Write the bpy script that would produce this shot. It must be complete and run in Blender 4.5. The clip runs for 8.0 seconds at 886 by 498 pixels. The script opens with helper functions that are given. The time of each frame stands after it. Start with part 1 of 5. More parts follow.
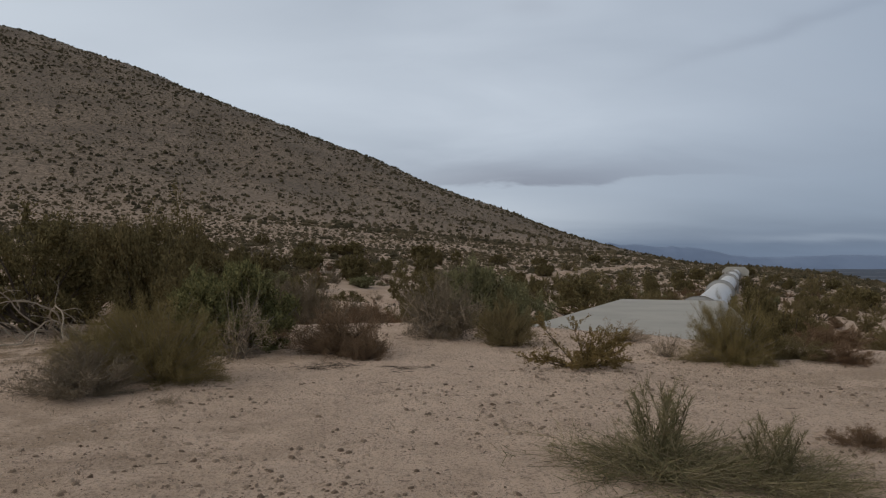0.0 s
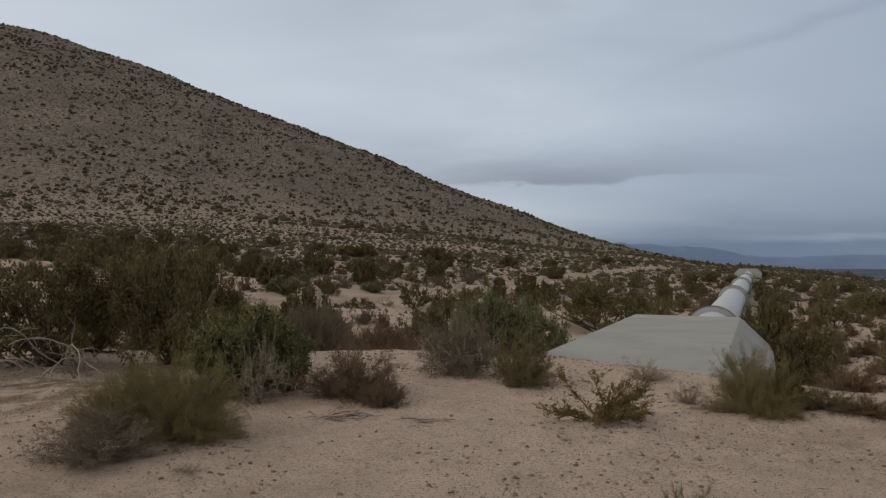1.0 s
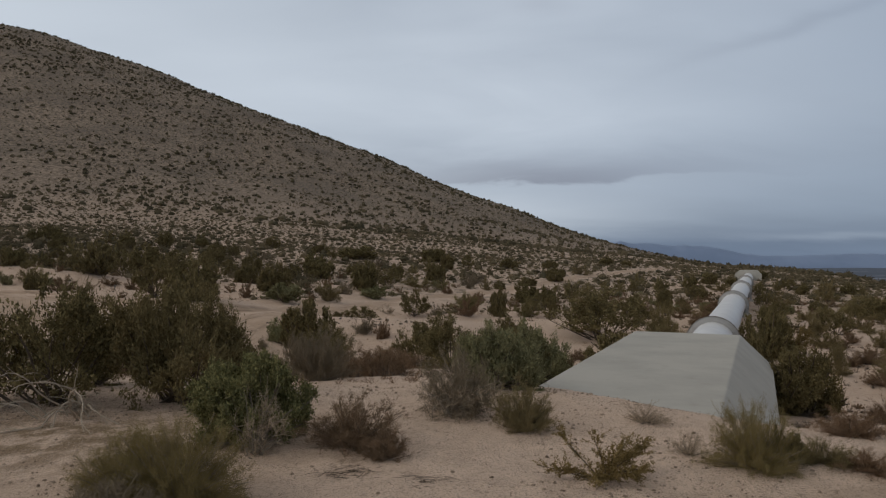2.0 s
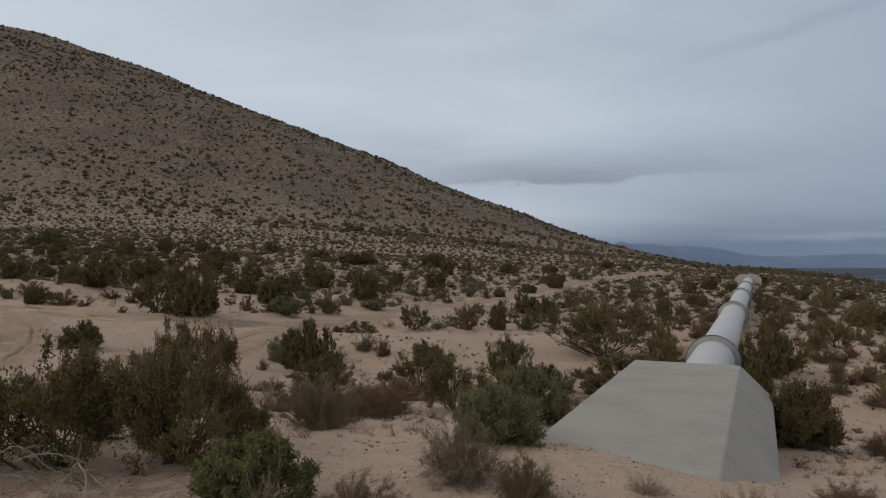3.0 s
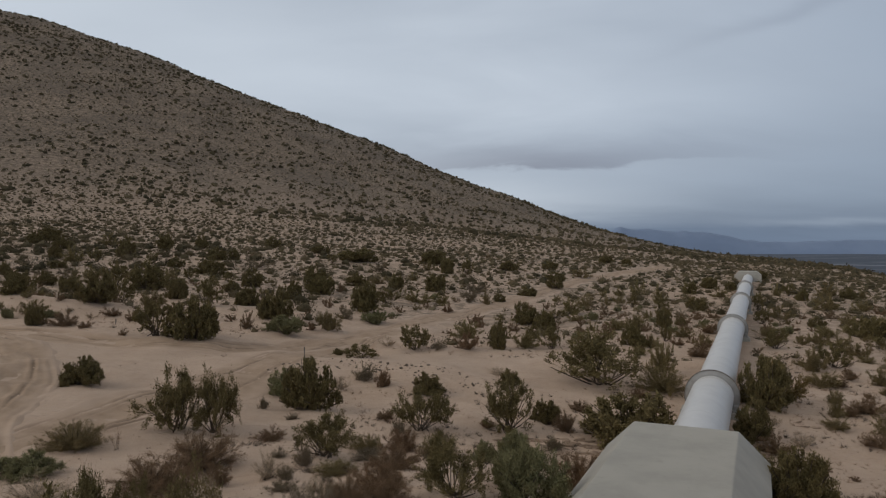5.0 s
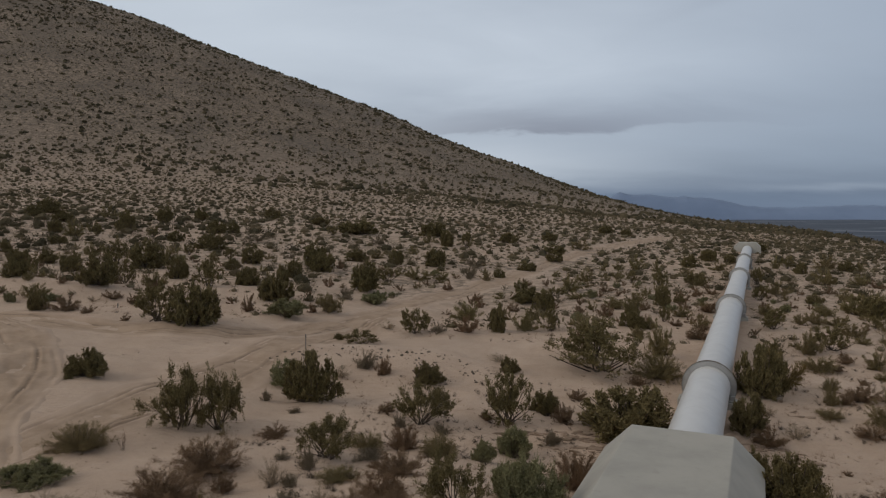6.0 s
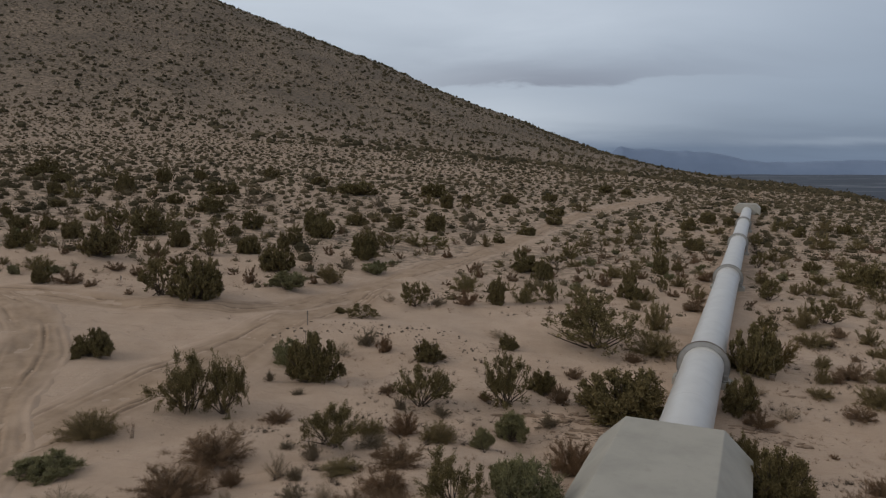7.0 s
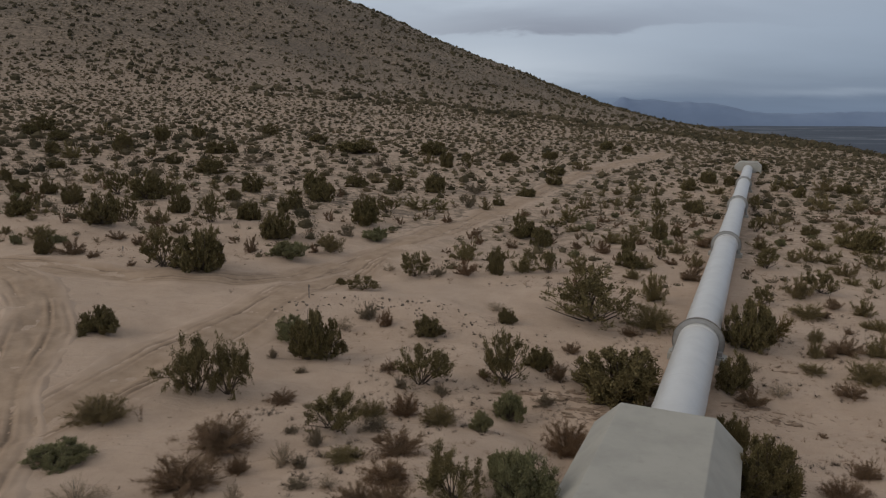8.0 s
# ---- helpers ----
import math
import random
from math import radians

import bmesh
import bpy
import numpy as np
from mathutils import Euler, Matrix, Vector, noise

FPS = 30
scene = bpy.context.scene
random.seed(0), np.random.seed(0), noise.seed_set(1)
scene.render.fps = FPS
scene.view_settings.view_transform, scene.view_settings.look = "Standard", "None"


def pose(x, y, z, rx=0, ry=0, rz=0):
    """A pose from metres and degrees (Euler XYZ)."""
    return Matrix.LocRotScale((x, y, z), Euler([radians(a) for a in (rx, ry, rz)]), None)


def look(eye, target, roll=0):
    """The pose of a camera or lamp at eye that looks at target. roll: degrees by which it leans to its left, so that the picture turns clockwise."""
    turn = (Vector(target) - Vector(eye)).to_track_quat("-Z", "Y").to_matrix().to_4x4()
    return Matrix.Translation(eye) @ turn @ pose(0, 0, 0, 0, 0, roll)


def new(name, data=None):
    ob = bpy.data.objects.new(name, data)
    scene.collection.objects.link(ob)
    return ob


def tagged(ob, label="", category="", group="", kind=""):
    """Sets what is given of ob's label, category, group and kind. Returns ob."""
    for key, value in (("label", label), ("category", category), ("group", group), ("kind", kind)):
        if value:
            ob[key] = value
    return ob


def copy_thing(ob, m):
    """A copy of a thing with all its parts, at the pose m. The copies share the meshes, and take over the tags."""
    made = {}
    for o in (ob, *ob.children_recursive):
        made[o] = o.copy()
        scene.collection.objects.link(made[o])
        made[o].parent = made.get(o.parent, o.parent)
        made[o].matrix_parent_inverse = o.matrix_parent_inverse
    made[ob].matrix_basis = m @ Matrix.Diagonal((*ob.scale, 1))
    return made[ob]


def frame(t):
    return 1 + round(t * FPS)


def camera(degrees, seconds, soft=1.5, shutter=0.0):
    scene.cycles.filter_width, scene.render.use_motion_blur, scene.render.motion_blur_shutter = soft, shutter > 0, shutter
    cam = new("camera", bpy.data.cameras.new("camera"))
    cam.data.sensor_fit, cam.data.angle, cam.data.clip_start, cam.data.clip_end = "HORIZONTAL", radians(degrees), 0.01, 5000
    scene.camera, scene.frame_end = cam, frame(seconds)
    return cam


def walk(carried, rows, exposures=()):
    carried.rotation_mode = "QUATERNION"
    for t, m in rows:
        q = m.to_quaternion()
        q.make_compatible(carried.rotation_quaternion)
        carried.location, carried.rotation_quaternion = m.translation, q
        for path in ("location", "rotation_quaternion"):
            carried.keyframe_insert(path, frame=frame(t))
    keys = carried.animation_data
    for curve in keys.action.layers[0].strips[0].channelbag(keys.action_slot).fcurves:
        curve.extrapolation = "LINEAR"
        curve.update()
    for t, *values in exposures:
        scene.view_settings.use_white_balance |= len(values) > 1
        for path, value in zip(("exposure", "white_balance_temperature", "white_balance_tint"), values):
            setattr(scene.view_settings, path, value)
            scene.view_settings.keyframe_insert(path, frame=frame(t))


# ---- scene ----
cam = camera(64.96, 8.0, soft=1.25)
PATH = [
    (0, look((0.000, 0.000, 0.861), (0.146, 9.997, 1.064), -0.10)),
    (0.1, look((-0.008, 0.014, 0.887), (0.032, 10.014, 1.089), -0.05)),
    (0.2, look((-0.016, 0.028, 0.917), (-0.011, 10.028, 1.119), -0.05)),
    (0.3, look((-0.023, 0.042, 0.951), (-0.020, 10.042, 1.153), -0.05)),
    (0.5, look((-0.037, 0.066, 1.031), (-0.031, 10.064, 1.232), -0.01)),
    (1, look((-0.077, 0.066, 1.312), (-0.077, 10.064, 1.503), -0.01)),
    (2.5, look((-0.089, -0.020, 2.188), (-0.090, 9.978, 2.369), -0.11)),
    (3, look((-0.099, -0.042, 2.674), (-0.099, 9.956, 2.860), -0.11)),
    (3.5, look((-0.094, -0.041, 3.187), (-0.094, 9.957, 3.383), -0.11)),
    (4, look((-0.093, -0.028, 3.764), (-0.093, 9.970, 3.971), -0.01)),
    (5.5, look((-0.091, -0.046, 5.501), (-0.095, 9.950, 5.236), -0.01)),
    (6, look((-0.116, -0.069, 6.117), (-0.115, 9.917, 5.587), -0.01)),
    (6.5, look((-0.122, -0.144, 6.773), (-0.117, 9.820, 5.923), 0.08)),
    (7, look((-0.136, -0.231, 7.414), (-0.129, 9.698, 6.224), 0.17)),
    (7.5, look((-0.159, -0.263, 8.041), (-0.146, 9.619, 6.507), 0.26)),
    (8, look((-0.150, -0.292, 8.644), (-0.136, 9.531, 6.770), 0.25)),
]
walk(cam, PATH)

# ---- sky and light ----
EXPOSURE = 0.0
SUN_ELEVATION, SUN_AZIMUTH = 34.0, -106.0


def build_sky():
    world = bpy.data.worlds.new("overcast_sky")
    world.use_nodes = True
    scene.world = world
    nt = world.node_tree
    nt.nodes.clear()
    node, link = nt.nodes.new, nt.links.new

    def calc(op, a, b=None, c=None, clamp=False):
        n = node("ShaderNodeMath")
        n.operation, n.use_clamp = op, clamp
        for i, v in enumerate((a, b, c)):
            if v is None:
                continue
            if isinstance(v, (int, float)):
                n.inputs[i].default_value = v
            else:
                link(v, n.inputs[i])
        return n.outputs[0]

    def blend(fac, a, b):
        n = node("ShaderNodeMix")
        n.data_type = "RGBA"
        if isinstance(fac, (int, float)):
            n.inputs["Factor"].default_value = fac
        else:
            link(fac, n.inputs["Factor"])
        for key, v in (("A", a), ("B", b)):
            sock = [s for s in n.inputs if s.name == key and s.type == "RGBA"][0]
            if isinstance(v, tuple):
                sock.default_value = (*v, 1)
            else:
                link(v, sock)
        return [s for s in n.outputs if s.type == "RGBA"][0]

    coord = node("ShaderNodeTexCoord")
    part_xyz = node("ShaderNodeSeparateXYZ")
    link(coord.outputs["Generated"], part_xyz.inputs[0])
    x, y, z = part_xyz.outputs
    sky = node("ShaderNodeTexSky")
    sky.sky_type, sky.sun_disc = "NISHITA", False
    sky.sun_elevation, sky.sun_rotation = radians(SUN_ELEVATION), radians(SUN_AZIMUTH)
    sky.air_density, sky.dust_density = 1.0, 2.0

    # the cloud deck, drawn out towards the horizon
    lift = calc("MAXIMUM", calc("ADD", z, 0.20), 0.08)
    px, py = calc("DIVIDE", x, lift), calc("DIVIDE", y, lift)
    flat = node("ShaderNodeCombineXYZ")
    link(calc("MULTIPLY", px, 0.55), flat.inputs[0])
    link(py, flat.inputs[1])

    def cloud(scale, detail, rough, shift):
        m = node("ShaderNodeMapping")
        m.inputs["Location"].default_value = shift
        link(flat.outputs[0], m.inputs["Vector"])
        n = node("ShaderNodeTexNoise")
        n.inputs["Scale"].default_value, n.inputs["Detail"].default_value = scale, detail
        n.inputs["Roughness"].default_value, n.inputs["Distortion"].default_value = rough, 0.4
        link(m.outputs[0], n.inputs["Vector"])
        return n.outputs["Fac"]

    broad, fine = cloud(0.9, 4, 0.5, (1.3, 0.2, 0)), cloud(2.6, 6, 0.55, (4.1, 2.7, 0))
    deck = calc("ADD", calc("MULTIPLY", broad, 0.7), calc("MULTIPLY", fine, 0.3))
    thin = calc("MULTIPLY_ADD", deck, 2.9, -0.92, clamp=True)
    # grey-blue towards the horizon, paler above
    up = calc("DIVIDE", calc("ADD", z, -0.025), 0.17, clamp=True)
    low = blend(calc("POWER", up, 0.7), (0.118, 0.160, 0.235), (0.40, 0.455, 0.535))
    high = blend(calc("POWER", up, 0.6), (0.138, 0.192, 0.282), (0.585, 0.65, 0.735))
    grey = blend(thin, low, high)
    # paler to the west of the hill's foot, and long dark banks
    yy = calc("MAXIMUM", y, 0.05)
    az, el = calc("DIVIDE", x, yy), calc("DIVIDE", z, yy)

    def streak(a, e, slope, wa, rise, fall, wobble):
        """A long bank with a firm lower edge and a soft top."""
        da = calc("DIVIDE", calc("SUBTRACT", az, a), wa)
        bend = calc("MULTIPLY", calc("SUBTRACT", fine, 0.5), wobble)
        de = calc("SUBTRACT", calc("ADD", el, bend), calc("MULTIPLY_ADD", az, slope, e))
        over, under = calc("DIVIDE", calc("MAXIMUM", de, 0.0), rise), calc("DIVIDE", calc("MINIMUM", de, 0.0), fall)
        total = calc("ADD", calc("MULTIPLY", da, da), calc("ADD", calc("MULTIPLY", over, over), calc("MULTIPLY", under, under)))
        return calc("POWER", 2.718, calc("MULTIPLY", -1.0, total))

    def bank(a, e, wa, we, wobble):
        da = calc("DIVIDE", calc("SUBTRACT", az, a), wa)
        bend = calc("MULTIPLY", calc("SUBTRACT", fine, 0.5), wobble)
        de = calc("DIVIDE", calc("SUBTRACT", calc("ADD", el, bend), e), we)
        return calc("POWER", 2.718, calc("MULTIPLY", -1.0, calc("ADD", calc("MULTIPLY", da, da), calc("MULTIPLY", de, de))))

    grey = blend(calc("MULTIPLY", bank(0.08, 0.070, 0.22, 0.032, 0.04), 0.85), grey, (0.52, 0.58, 0.66))
    grey = blend(calc("MULTIPLY", streak(0.14, 0.114, 0.035, 0.25, 0.028, 0.004, 0.065), calc("MULTIPLY_ADD", fine, 1.2, 0.25, clamp=True)), grey, (0.265, 0.290, 0.355))
    grey = blend(calc("MULTIPLY", bank(0.58, 0.036, 0.16, 0.006, 0.02), 0.6), grey, (0.32, 0.38, 0.47))
    grey = blend(calc("MULTIPLY", streak(0.52, 0.160, 0.35, 0.17, 0.014, 0.010, 0.05), 0.5), grey, (0.37, 0.41, 0.48))
    grey = blend(calc("MULTIPLY", bank(0.14, 0.378, 0.05, 0.014, 0.05), 0.35), grey, (0.40, 0.44, 0.51))
    grey = blend(calc("MULTIPLY", calc("MULTIPLY_ADD", az, 1.5, -0.15, clamp=True), calc("MULTIPLY_ADD", thin, 0.45, 0.35)), grey, (0.228, 0.292, 0.392))
    grey = blend(calc("MULTIPLY_ADD", az, -0.9, 0.12, clamp=True), grey, (0.62, 0.68, 0.75))
    grey = blend(calc("MULTIPLY_ADD", z, 4.0, -1.6, clamp=True), grey, (0.42, 0.405, 0.385))
    out, far, near, mixed = node("ShaderNodeOutputWorld"), node("ShaderNodeBackground"), node("ShaderNodeBackground"), node("ShaderNodeMixShader")
    link(sky.outputs[0], far.inputs["Color"])
    far.inputs["Strength"].default_value = 0.08
    link(grey, near.inputs["Color"])
    near.inputs["Strength"].default_value = 1.0
    mixed.inputs["Fac"].default_value = 0.93
    link(far.outputs[0], mixed.inputs[1])
    link(near.outputs[0], mixed.inputs[2])
    link(mixed.outputs[0], out.inputs["Surface"])


build_sky()
sun = new("sun", bpy.data.lights.new("sun", "SUN"))
sun.data.energy, sun.data.angle, sun.data.color = 0.62, radians(30), (1.0, 0.89, 0.74)
sun.matrix_world = look((-75, -22, 52), (0, 0, 0))
scene.view_settings.exposure = EXPOSURE

# ---- materials ----


def material(name, build, roughness=0.9):
    """A node material; build(nodes helper) sets up what goes into the surface."""
    mat = bpy.data.materials.new(name)
    mat.use_nodes = True
    nt = mat.node_tree
    bsdf = nt.nodes["Principled BSDF"]
    bsdf.inputs["Roughness"].default_value = roughness
    bsdf.inputs["Specular IOR Level"].default_value = 0.25
    build(Nodes(nt, bsdf))
    return mat


class Nodes:
    """Short names for the nodes that the materials use."""

    def __init__(self, nt, bsdf):
        self.nt, self.bsdf = nt, bsdf
        self.place = nt.nodes.new("ShaderNodeTexCoord").outputs["Object"]

    def put(self, value, socket):
        if isinstance(value, tuple):
            socket.default_value = (*value, 1) if socket.type == "RGBA" else value
        elif isinstance(value, (int, float)):
            socket.default_value = value
        else:
            self.nt.links.new(value, socket)

    def noise(self, scale, detail=4, rough=0.55, stretch=None):
        n = self.nt.nodes.new("ShaderNodeTexNoise")
        n.inputs["Scale"].default_value, n.inputs["Detail"].default_value, n.inputs["Roughness"].default_value = scale, detail, rough
        place = self.place
        if stretch:
            m = self.nt.nodes.new("ShaderNodeMapping")
            m.inputs["Scale"].default_value = stretch
            self.put(place, m.inputs["Vector"])
            place = m.outputs[0]
        self.put(place, n.inputs["Vector"])
        return n.outputs["Fac"]

    def calc(self, op, a, b=0.0, c=0.0, clamp=False):
        n = self.nt.nodes.new("ShaderNodeMath")
        n.operation, n.use_clamp = op, clamp
        for v, s in zip((a, b, c), n.inputs):
            self.put(v, s)
        return n.outputs[0]

    def band(self, value, low, high):
        """0 at low, 1 at high, smooth between."""
        n = self.nt.nodes.new("ShaderNodeMapRange")
        n.interpolation_type = "SMOOTHSTEP"
        self.put(value, n.inputs["Value"])
        n.inputs["From Min"].default_value, n.inputs["From Max"].default_value = low, high
        return n.outputs["Result"]

    def blend(self, fac, a, b):
        n = self.nt.nodes.new("ShaderNodeMix")
        n.data_type = "RGBA"
        self.put(fac, n.inputs["Factor"])
        for key, v in (("A", a), ("B", b)):
            self.put(v, [s for s in n.inputs if s.name == key and s.type == "RGBA"][0])
        return [s for s in n.outputs if s.type == "RGBA"][0]

    def layer(self, name):
        n = self.nt.nodes.new("ShaderNodeAttribute")
        n.attribute_name = name
        return n.outputs["Fac"]

    def lot(self):
        """A random number for each object."""
        return self.nt.nodes.new("ShaderNodeObjectInfo").outputs["Random"]

    def island(self):
        """A random number for each loose piece of a mesh."""
        return self.nt.nodes.new("ShaderNodeNewGeometry").outputs["Random Per Island"]

    def bump(self, value, strength, distance):
        n = self.nt.nodes.new("ShaderNodeBump")
        n.inputs["Strength"].default_value, n.inputs["Distance"].default_value = strength, distance
        self.put(value, n.inputs["Height"])
        self.put(n.outputs[0], self.bsdf.inputs["Normal"])

    def colour(self, value):
        self.put(value, self.bsdf.inputs["Base Color"])

    def rough(self, value):
        self.put(value, self.bsdf.inputs["Roughness"])


def sand(n):
    broad, mid, fine = n.noise(0.09, 5), n.noise(0.7, 6, 0.6), n.noise(9, 6, 0.65)
    speck, grain = n.noise(52, 5, 0.8), n.noise(120, 2, 0.6)
    gravelly = n.layer("gravel")
    pale, tan, grey = (0.510, 0.390, 0.306), (0.432, 0.322, 0.245), (0.380, 0.294, 0.232)
    base = n.blend(n.band(mid, 0.30, 0.72), pale, tan)
    base = n.blend(n.calc("MULTIPLY", n.band(broad, 0.45, 0.7), 0.45), base, grey)
    base = n.blend(n.calc("MULTIPLY", n.band(fine, 0.54, 0.70), 0.30), base, (0.27, 0.20, 0.150))
    base = n.blend(n.calc("MULTIPLY", gravelly, 0.9, clamp=True), base, n.blend(n.band(n.noise(2.6, 7, 0.7), 0.36, 0.66), (0.750, 0.575, 0.452), (0.600, 0.455, 0.354)))
    # coarse grains, dark and pale, strongest on the gravelly terrace
    base = n.blend(n.calc("MULTIPLY", n.band(speck, 0.52, 0.60), n.calc("MULTIPLY_ADD", gravelly, 0.52, 0.14)), base, (0.15, 0.110, 0.085))
    base = n.blend(n.calc("MULTIPLY", n.band(n.noise(44, 4, 0.8), 0.55, 0.62), n.calc("MULTIPLY", gravelly, 0.55)), base, (0.60, 0.50, 0.42))
    base = n.blend(n.calc("MULTIPLY", n.band(n.noise(21, 5, 0.75), 0.56, 0.64), n.calc("MULTIPLY", gravelly, 0.55)), base, (0.20, 0.15, 0.115))
    base = n.blend(n.calc("MULTIPLY", n.band(grain, 0.45, 0.62), 0.18), base, (0.22, 0.17, 0.13))
    base = n.blend(n.calc("MULTIPLY", n.layer("soil"), n.band(n.noise(2.2, 6, 0.7), 0.40, 0.58), clamp=True), base, n.blend(n.band(speck, 0.45, 0.6), (0.285, 0.205, 0.130), (0.150, 0.108, 0.072)))
    base = n.blend(n.calc("MULTIPLY", n.layer("litter"), n.band(n.noise(0.9, 7, 0.75), 0.44, 0.56), clamp=True), base, n.blend(n.band(fine, 0.4, 0.6), (0.215, 0.168, 0.122), (0.120, 0.094, 0.068)))
    edge = n.noise(0.42, 5, 0.6, (0.55, 1.5, 1.0))
    shelf = n.calc("MULTIPLY", n.band(edge, 0.465, 0.535), n.layer("dune"))
    stony = n.blend(n.band(n.noise(0.55, 8, 0.85), 0.44, 0.56), (0.290, 0.228, 0.172), (0.066, 0.053, 0.041))
    stony = n.blend(n.calc("MULTIPLY", n.band(n.noise(0.02, 5, 0.6), 0.43, 0.63), 0.55), stony, (0.092, 0.077, 0.063))
    base = n.blend(n.layer("stony"), base, stony)
    # valley brush and its pale streaks, with distance haze mixed into the blue-grey
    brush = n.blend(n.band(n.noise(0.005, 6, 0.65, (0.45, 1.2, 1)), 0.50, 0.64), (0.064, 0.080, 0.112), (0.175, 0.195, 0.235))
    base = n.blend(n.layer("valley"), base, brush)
    n.colour(base)
    coarse = n.calc("MULTIPLY", n.calc("ADD", speck, n.noise(21, 5, 0.75)), n.calc("MULTIPLY_ADD", gravelly, 0.10, 0.012))
    relief = n.calc("ADD", n.calc("MULTIPLY", mid, 0.5), n.calc("ADD", n.calc("MULTIPLY", fine, 0.14), n.calc("MULTIPLY_ADD", shelf, 0.22, coarse)))
    n.bump(relief, 0.85, 0.20)


def track_sand(n):
    mid, fine = n.noise(1.1, 6, 0.6), n.noise(11, 6, 0.65)
    base = n.blend(n.band(mid, 0.35, 0.68), (0.412, 0.306, 0.226), (0.332, 0.240, 0.171))
    base = n.blend(n.calc("MULTIPLY", n.band(fine, 0.5, 0.72), 0.35), base, (0.25, 0.19, 0.14))
    # shade down in the wheel ruts is painted as a darker brown
    base = n.blend(n.calc("MULTIPLY", n.layer("rut"), n.band(n.noise(2.5, 5), 0.20, 0.55)), base, (0.160, 0.115, 0.082))
    loose = n.blend(n.band(n.noise(0.7, 6, 0.6), 0.30, 0.72), (0.510, 0.390, 0.306), (0.432, 0.322, 0.245))
    loose = n.blend(n.calc("MULTIPLY", n.band(n.noise(0.09, 5), 0.45, 0.7), 0.45), loose, (0.380, 0.294, 0.232))
    base = n.blend(n.layer("verge"), base, loose)
    n.colour(base)
    n.bump(n.calc("ADD", n.calc("MULTIPLY", mid, 0.4), n.calc("MULTIPLY", fine, 0.25)), 0.5, 0.10)


def concrete(n):
    broad, mid, fine = n.noise(0.6, 5, 0.6), n.noise(3.0, 7, 0.65), n.noise(45, 4, 0.6)
    run = n.noise(1.4, 6, 0.6, (1.0, 1.0, 0.12))
    base = n.blend(n.band(broad, 0.35, 0.68), (0.410, 0.396, 0.360), (0.346, 0.335, 0.306))
    base = n.blend(n.calc("MULTIPLY", n.band(mid, 0.55, 0.75), 0.35), base, (0.29, 0.27, 0.235))
    base = n.blend(n.calc("MULTIPLY", n.band(run, 0.55, 0.75), 0.30), base, (0.46, 0.445, 0.41))
    n.colour(base)
    n.rough(0.85)
    n.bump(n.calc("ADD", n.calc("MULTIPLY", fine, 0.4), mid), 0.18, 0.02)


def pipe_paint(n):
    broad, spots, fine = n.noise(0.9, 6, 0.65), n.noise(5.0, 8, 0.7), n.noise(60, 3, 0.5)
    base = n.blend(n.band(broad, 0.35, 0.7), (0.655, 0.650, 0.645), (0.605, 0.60, 0.60))
    base = n.blend(n.calc("MULTIPLY", n.band(spots, 0.60, 0.72), 0.4), base, (0.80, 0.80, 0.79))
    base = n.blend(n.calc("MULTIPLY", n.band(n.noise(2.2, 8, 0.75), 0.62, 0.8), 0.4), base, (0.40, 0.37, 0.335))
    n.colour(base)
    n.put(0.28, n.bsdf.inputs["Metallic"])
    n.rough(n.calc("MULTIPLY_ADD", broad, 0.2, 0.34))
    n.bump(n.calc("ADD", fine, n.calc("MULTIPLY", broad, 2.0)), 0.06, 0.02)


def ring_paint(n):
    n.colour(n.blend(n.band(n.noise(3, 6, 0.6), 0.4, 0.75), (0.36, 0.355, 0.345), (0.29, 0.280, 0.268)))
    n.put(0.4, n.bsdf.inputs["Metallic"])
    n.rough(0.55)
    n.bump(n.noise(30), 0.1, 0.01)


def plant(dark, light, odd, swing=0.5):
    """Leaves or twigs: mixed by the piece, by the shrub and by fine mottling."""
    def build(n):
        base = n.blend(n.island(), dark, light)
        base = n.blend(n.calc("MULTIPLY", n.lot(), swing), base, odd)
        n.colour(base)
        n.rough(0.75)
        n.put(0.08, n.bsdf.inputs["Specular IOR Level"])
    return build


def far_plant(dark, light, odd):
    """Far shrubs: each of its own tone, a little mottled."""
    def build(n):
        tint = n.layer("tint")
        base = n.blend(n.band(tint, 0.0, 0.75), dark, light)
        base = n.blend(n.band(tint, 0.78, 1.0), base, odd)
        n.colour(n.blend(n.calc("MULTIPLY", n.band(n.noise(5.5, 3, 0.6), 0.4, 0.65), 0.4), base, dark))
        n.rough(0.9)
        n.put(0.05, n.bsdf.inputs["Specular IOR Level"])
    return build


def stone(n):
    n.colour(n.blend(n.island(), (0.140, 0.100, 0.072), (0.44, 0.345, 0.265)))
    n.bump(n.noise(60), 0.4, 0.01)


def dark_stone(n):
    n.colour(n.blend(n.island(), (0.085, 0.066, 0.052), (0.215, 0.168, 0.130)))
    n.bump(n.noise(40), 0.4, 0.01)


def grit_tone(n):
    n.colour(n.blend(n.island(), (0.120, 0.088, 0.067), (0.62, 0.50, 0.405)))


def earth_crust(n):
    base = n.blend(n.lot(), (0.185, 0.130, 0.093), (0.315, 0.230, 0.170))
    n.colour(n.blend(n.calc("MULTIPLY", n.band(n.noise(14, 6, 0.7), 0.45, 0.65), 0.6), base, (0.40, 0.305, 0.235)))
    n.bump(n.noise(30, 6, 0.7), 0.6, 0.03)


